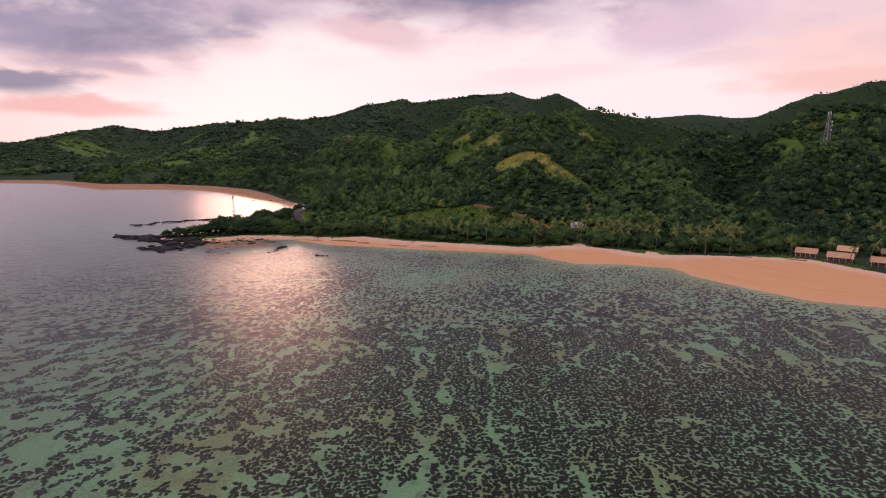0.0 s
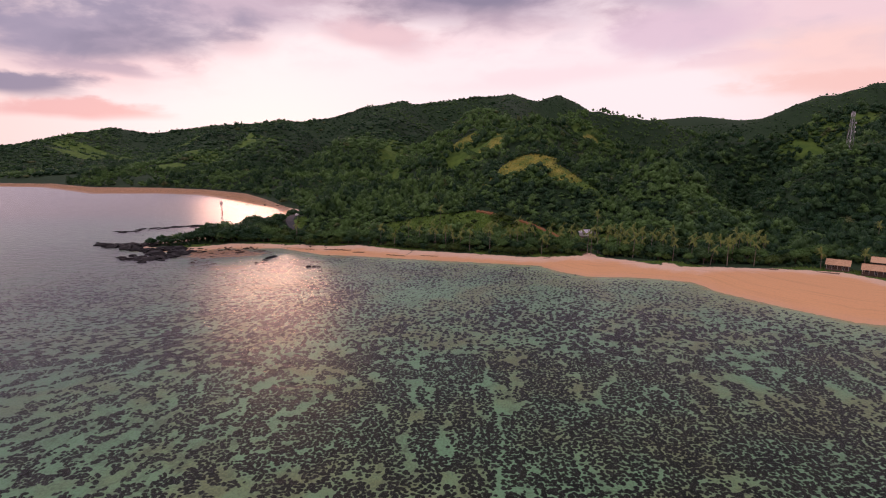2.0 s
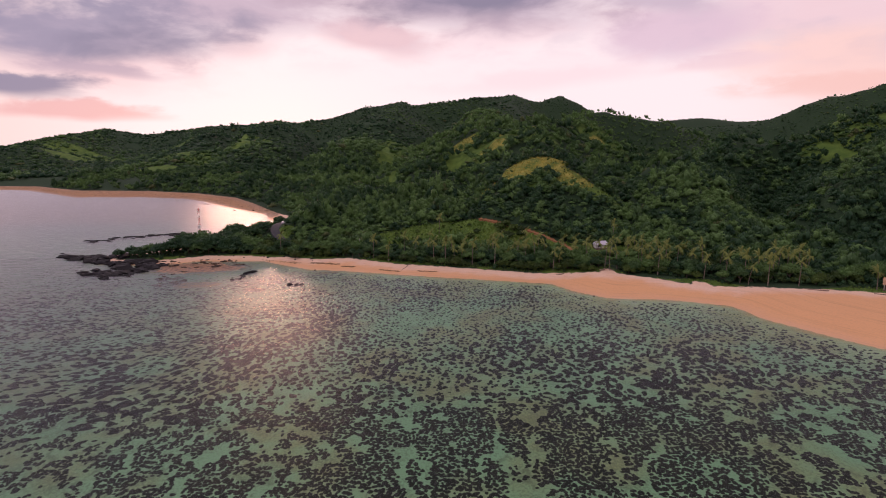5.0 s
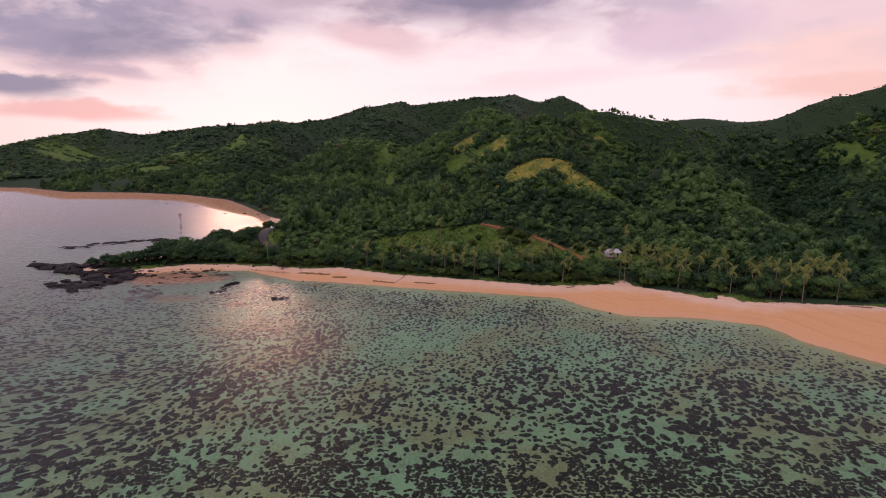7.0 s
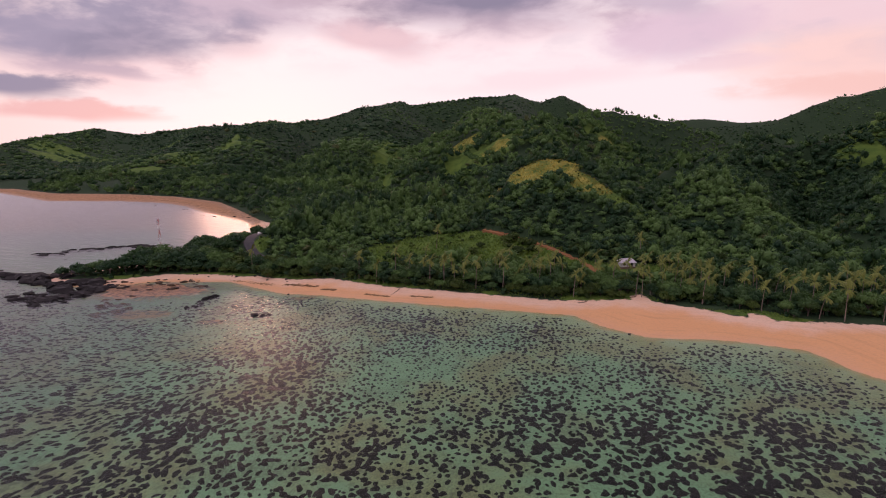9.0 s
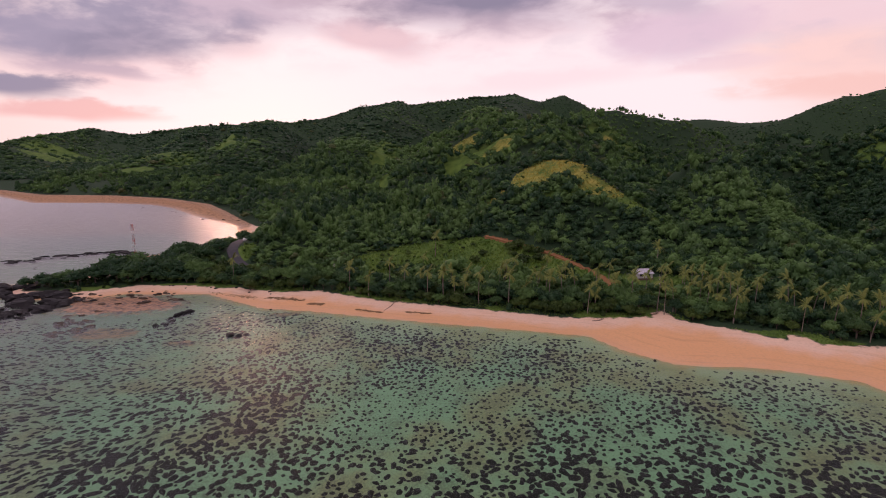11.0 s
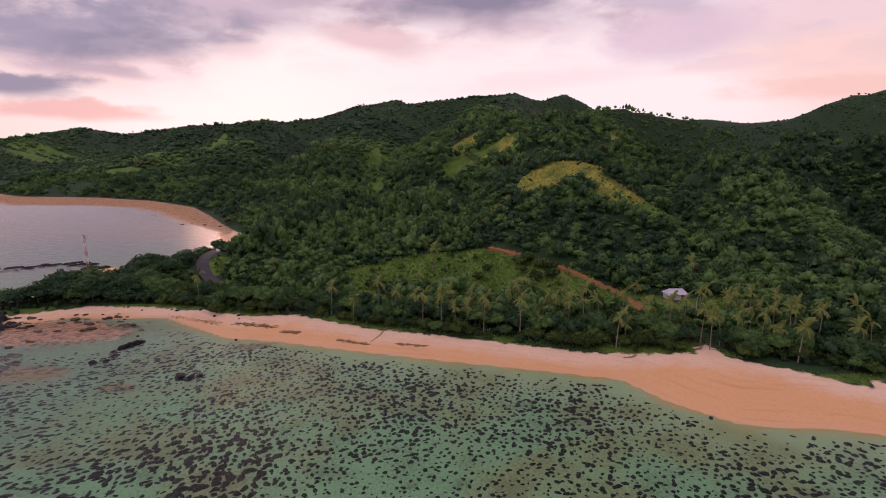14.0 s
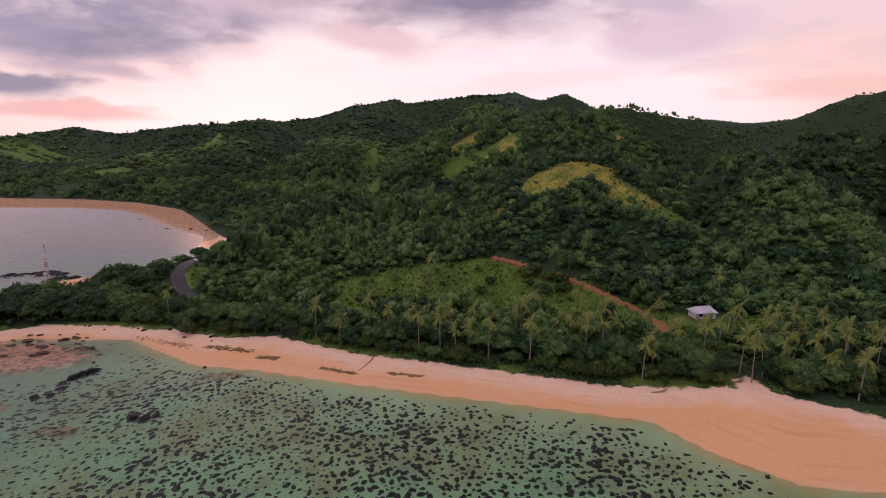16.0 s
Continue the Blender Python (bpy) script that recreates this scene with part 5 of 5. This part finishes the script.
make_house("house", "small white house with a pale lilac tin roof among trees", "house", 83, 331, 4, 6.4, 4.4, 2.0, 1.5, TIN, PLASTER, 1.2, 0, "", 14, 0.45)
for hx, hy, ln, mat, lab in [(172, 250, 8.0, THATCH, "beach bungalow with a tan pitched roof beside palms"), (180, 239, 9.2, THATCH, "beach bungalow with a tan roof and white veranda posts"), (191, 227, 9.8, THATCH, "beach bungalow with a wide tan roof above the sand"),
                             (192, 251, 7.2, THATCH, "bungalow with a tan roof set back among trees"), (205, 240, 8.4, RUST, "bungalow with a dull brown roof set back among trees")]:
    make_house("bungalow", lab, "bungalow", hx, hy, -40, ln, 4.6, 2.3, 1.8, mat, TIMBER, 0.0, 5, "bungalows behind the beach")

# ---- masts, poles, car ----
STEEL = worn("galvanised_steel", (0.36, 0.36, 0.37), (0.55, 0.55, 0.56), 2.0, 0.5, 0.6)
RED = worn("red_paint", (0.42, 0.06, 0.04), (0.55, 0.10, 0.07), 2.0, 0.6)
WHITE = worn("white_paint", (0.66, 0.65, 0.64), (0.82, 0.81, 0.80), 2.0, 0.5)
POLE = worn("grey_pole", (0.34, 0.31, 0.28), (0.50, 0.47, 0.43), 2.0, 0.8)
RUBBER = worn("tyre_rubber", (0.015, 0.015, 0.015), (0.03, 0.03, 0.03), 4.0, 0.8)
GLASS = worn("car_glass", (0.02, 0.025, 0.03), (0.03, 0.035, 0.04), 1.0, 0.08)


def lattice_tower(name, label, x, y, z, height, base, top, bays, leg_r, paints, legs=4):
    root = new(name)
    corner = lambda i, k: Vector(((base + (top - base) * k) / 2 * 1.414 * math.cos((i + 0.5) * 2 * math.pi / legs), (base + (top - base) * k) / 2 * 1.414 * math.sin((i + 0.5) * 2 * math.pi / legs), height * k))
    for i in range(legs):
        leg = None
        for p, paint in enumerate(paints):
            bm = bmesh.new()
            k0, k1 = p / len(paints), (p + 1) / len(paints)
            rod(bm, corner(i, k0), corner(i, k1), leg_r, leg_r * 0.9, 6)
            leg = part("leg", bm, paint, root)
    for b in range(bays):
        k0, k1 = b / bays, (b + 1) / bays
        for i in range(legs):
            for p, q in ((corner(i, k0), corner(i + 1, k1)), (corner(i + 1, k0), corner(i, k1)), (corner(i, k1), corner(i + 1, k1))):
                bm = bmesh.new()
                rod(bm, p, q, leg_r * 0.55, None, 4)
                part("brace", bm, paints[min(len(paints) - 1, int((k0 + 0.01) * len(paints)))], root)
    root.matrix_basis = pose(x, y, z, 0, 0, 12)
    return tagged(root, label, "radio mast")


def dish(parent, p, radius, face, mat):
    bm = bmesh.new()
    m = Matrix.Translation(p) @ Vector(face).to_track_quat("Z", "Y").to_matrix().to_4x4()
    bmesh.ops.create_cone(bm, cap_ends=True, segments=14, radius1=radius * 0.45, radius2=radius, depth=radius * 0.5, matrix=m)
    part("dish_antenna", bm, mat, parent)


def panel(parent, p, h, mat):
    bm = bmesh.new()
    box(bm, p[0] - 0.18, p[0] + 0.18, p[1] - 0.1, p[1] + 0.1, p[2], p[2] + h)
    rod(bm, (p[0], p[1] + 0.14, p[2] - 0.3), (p[0], p[1] + 0.14, p[2] + h + 0.3), 0.05)
    part("panel_antenna", bm, mat, parent)


tower = lattice_tower("radio_tower", "grey steel lattice radio tower on the wooded hillside", 256, 366, 47.0, 27.0, 3.4, 1.0, 10, 0.085, [STEEL])
for a in range(4):
    panel(tower, (1.1 * math.cos(a * 1.57), 1.1 * math.sin(a * 1.57), 24.4), 1.7, WHITE)
for dz, dx in [(17.5, 1.3), (14.5, 1.3), (9.0, -1.5), (20.0, 1.1)]:
    dish(tower, (dx, -1.3, dz), 0.6, (0.3, -1, 0), WHITE)
bm = bmesh.new()
box(bm, -1.1, 1.1, -1.1, 1.1, 23.8, 23.9)
part("platform", bm, STEEL, tower)
mast = lattice_tower("radio_mast", "slim red and white lattice mast rising from headland trees", -140, 362, 2.8, 22.0, 1.0, 0.7, 13, 0.045, [RED, WHITE, RED, WHITE, RED, WHITE, RED], 3)
for a in range(3):
    panel(mast, (0.8 * math.cos(a * 2.1), 0.8 * math.sin(a * 2.1), 20.0), 1.8, WHITE)
dish(mast, (-0.5, -0.8, 11.5), 0.55, (0, -1, 0), WHITE)
dish(mast, (0.5, -0.8, 17.5), 0.4, (0, -1, 0), WHITE)


def utility_pole(x, y, h):
    root = new("utility_pole")
    bm = bmesh.new()
    rod(bm, (0, 0, -0.5), (0, 0, h), 0.16, 0.11, 8)
    part("post", bm, POLE, root)
    bm = bmesh.new()
    box(bm, -0.9, 0.9, -0.06, 0.06, h - 0.5, h - 0.38)
    arm = part("crossarm", bm, POLE, root)
    for k in (-0.75, 0.0, 0.75):
        bm = bmesh.new()
        rod(bm, (k, 0, h - 0.38), (k, 0, h - 0.2), 0.05, 0.03, 6)
        part("insulator", bm, WHITE, arm)
    root.matrix_basis = pose(x, y, height_at(x, y), 0, 0, 70)
    tagged(root, "pale wooden utility pole beside the road", "utility pole", "utility poles")


for p in [(14.5, 336, 4.5), (-46, 348, 5.5), (85, 319, 5.5)]:
    utility_pole(*p)


def make_car(x, y, turn):
    root = new("car")
    bm = bmesh.new()
    profile = [(-2.2, 0.35), (2.2, 0.35), (2.25, 0.85), (1.2, 1.0), (0.7, 1.6), (-1.7, 1.65), (-2.2, 1.0)]
    sides = [[bm.verts.new((px, sy * (0.88 if pz < 1.2 else 0.72), pz)) for px, pz in profile] for sy in (-1, 1)]
    bm.faces.new(sides[0]), bm.faces.new(sides[1][::-1])
    for i in range(len(profile)):
        j = (i + 1) % len(profile)
        bm.faces.new((sides[0][i], sides[1][i], sides[1][j], sides[0][j]))
    bmesh.ops.bevel(bm, geom=bm.edges[:], offset=0.06, segments=1, affect="EDGES")
    part("body", bm, WHITE, root)
    for sy in (-1, 1):
        bm = bmesh.new()
        box(bm, -1.5, 0.6, sy * 0.80 - 0.04, sy * 0.80 + 0.04, 1.08, 1.5)
        part("side_window", bm, GLASS, root)
        for px in (-1.35, 1.4):
            bm = bmesh.new()
            rod(bm, (px, sy * 0.72, 0.33), (px, sy * 0.93, 0.33), 0.33, None, 14)
            wheel = part("wheel", bm, RUBBER, root)
            bm = bmesh.new()
            rod(bm, (px, sy * 0.93, 0.33), (px, sy * 0.95, 0.33), 0.2, None, 10)
            part("rim", bm, STEEL, wheel)
    bm = bmesh.new()
    v = [bm.verts.new(q) for q in ((1.22, -0.66, 1.06), (1.22, 0.66, 1.06), (0.80, 0.6, 1.53), (0.80, -0.6, 1.53))]
    f = bm.faces.new(v)
    bmesh.ops.solidify(bm, geom=[f], thickness=0.04)
    part("windscreen", bm, GLASS, root)
    root.matrix_basis = pose(x, y, height_at(x, y) + 0.13, 0, 0, turn)
    tagged(root, "white car driving on the coast road bend", "car")


make_car(-103.5, 402, 95)
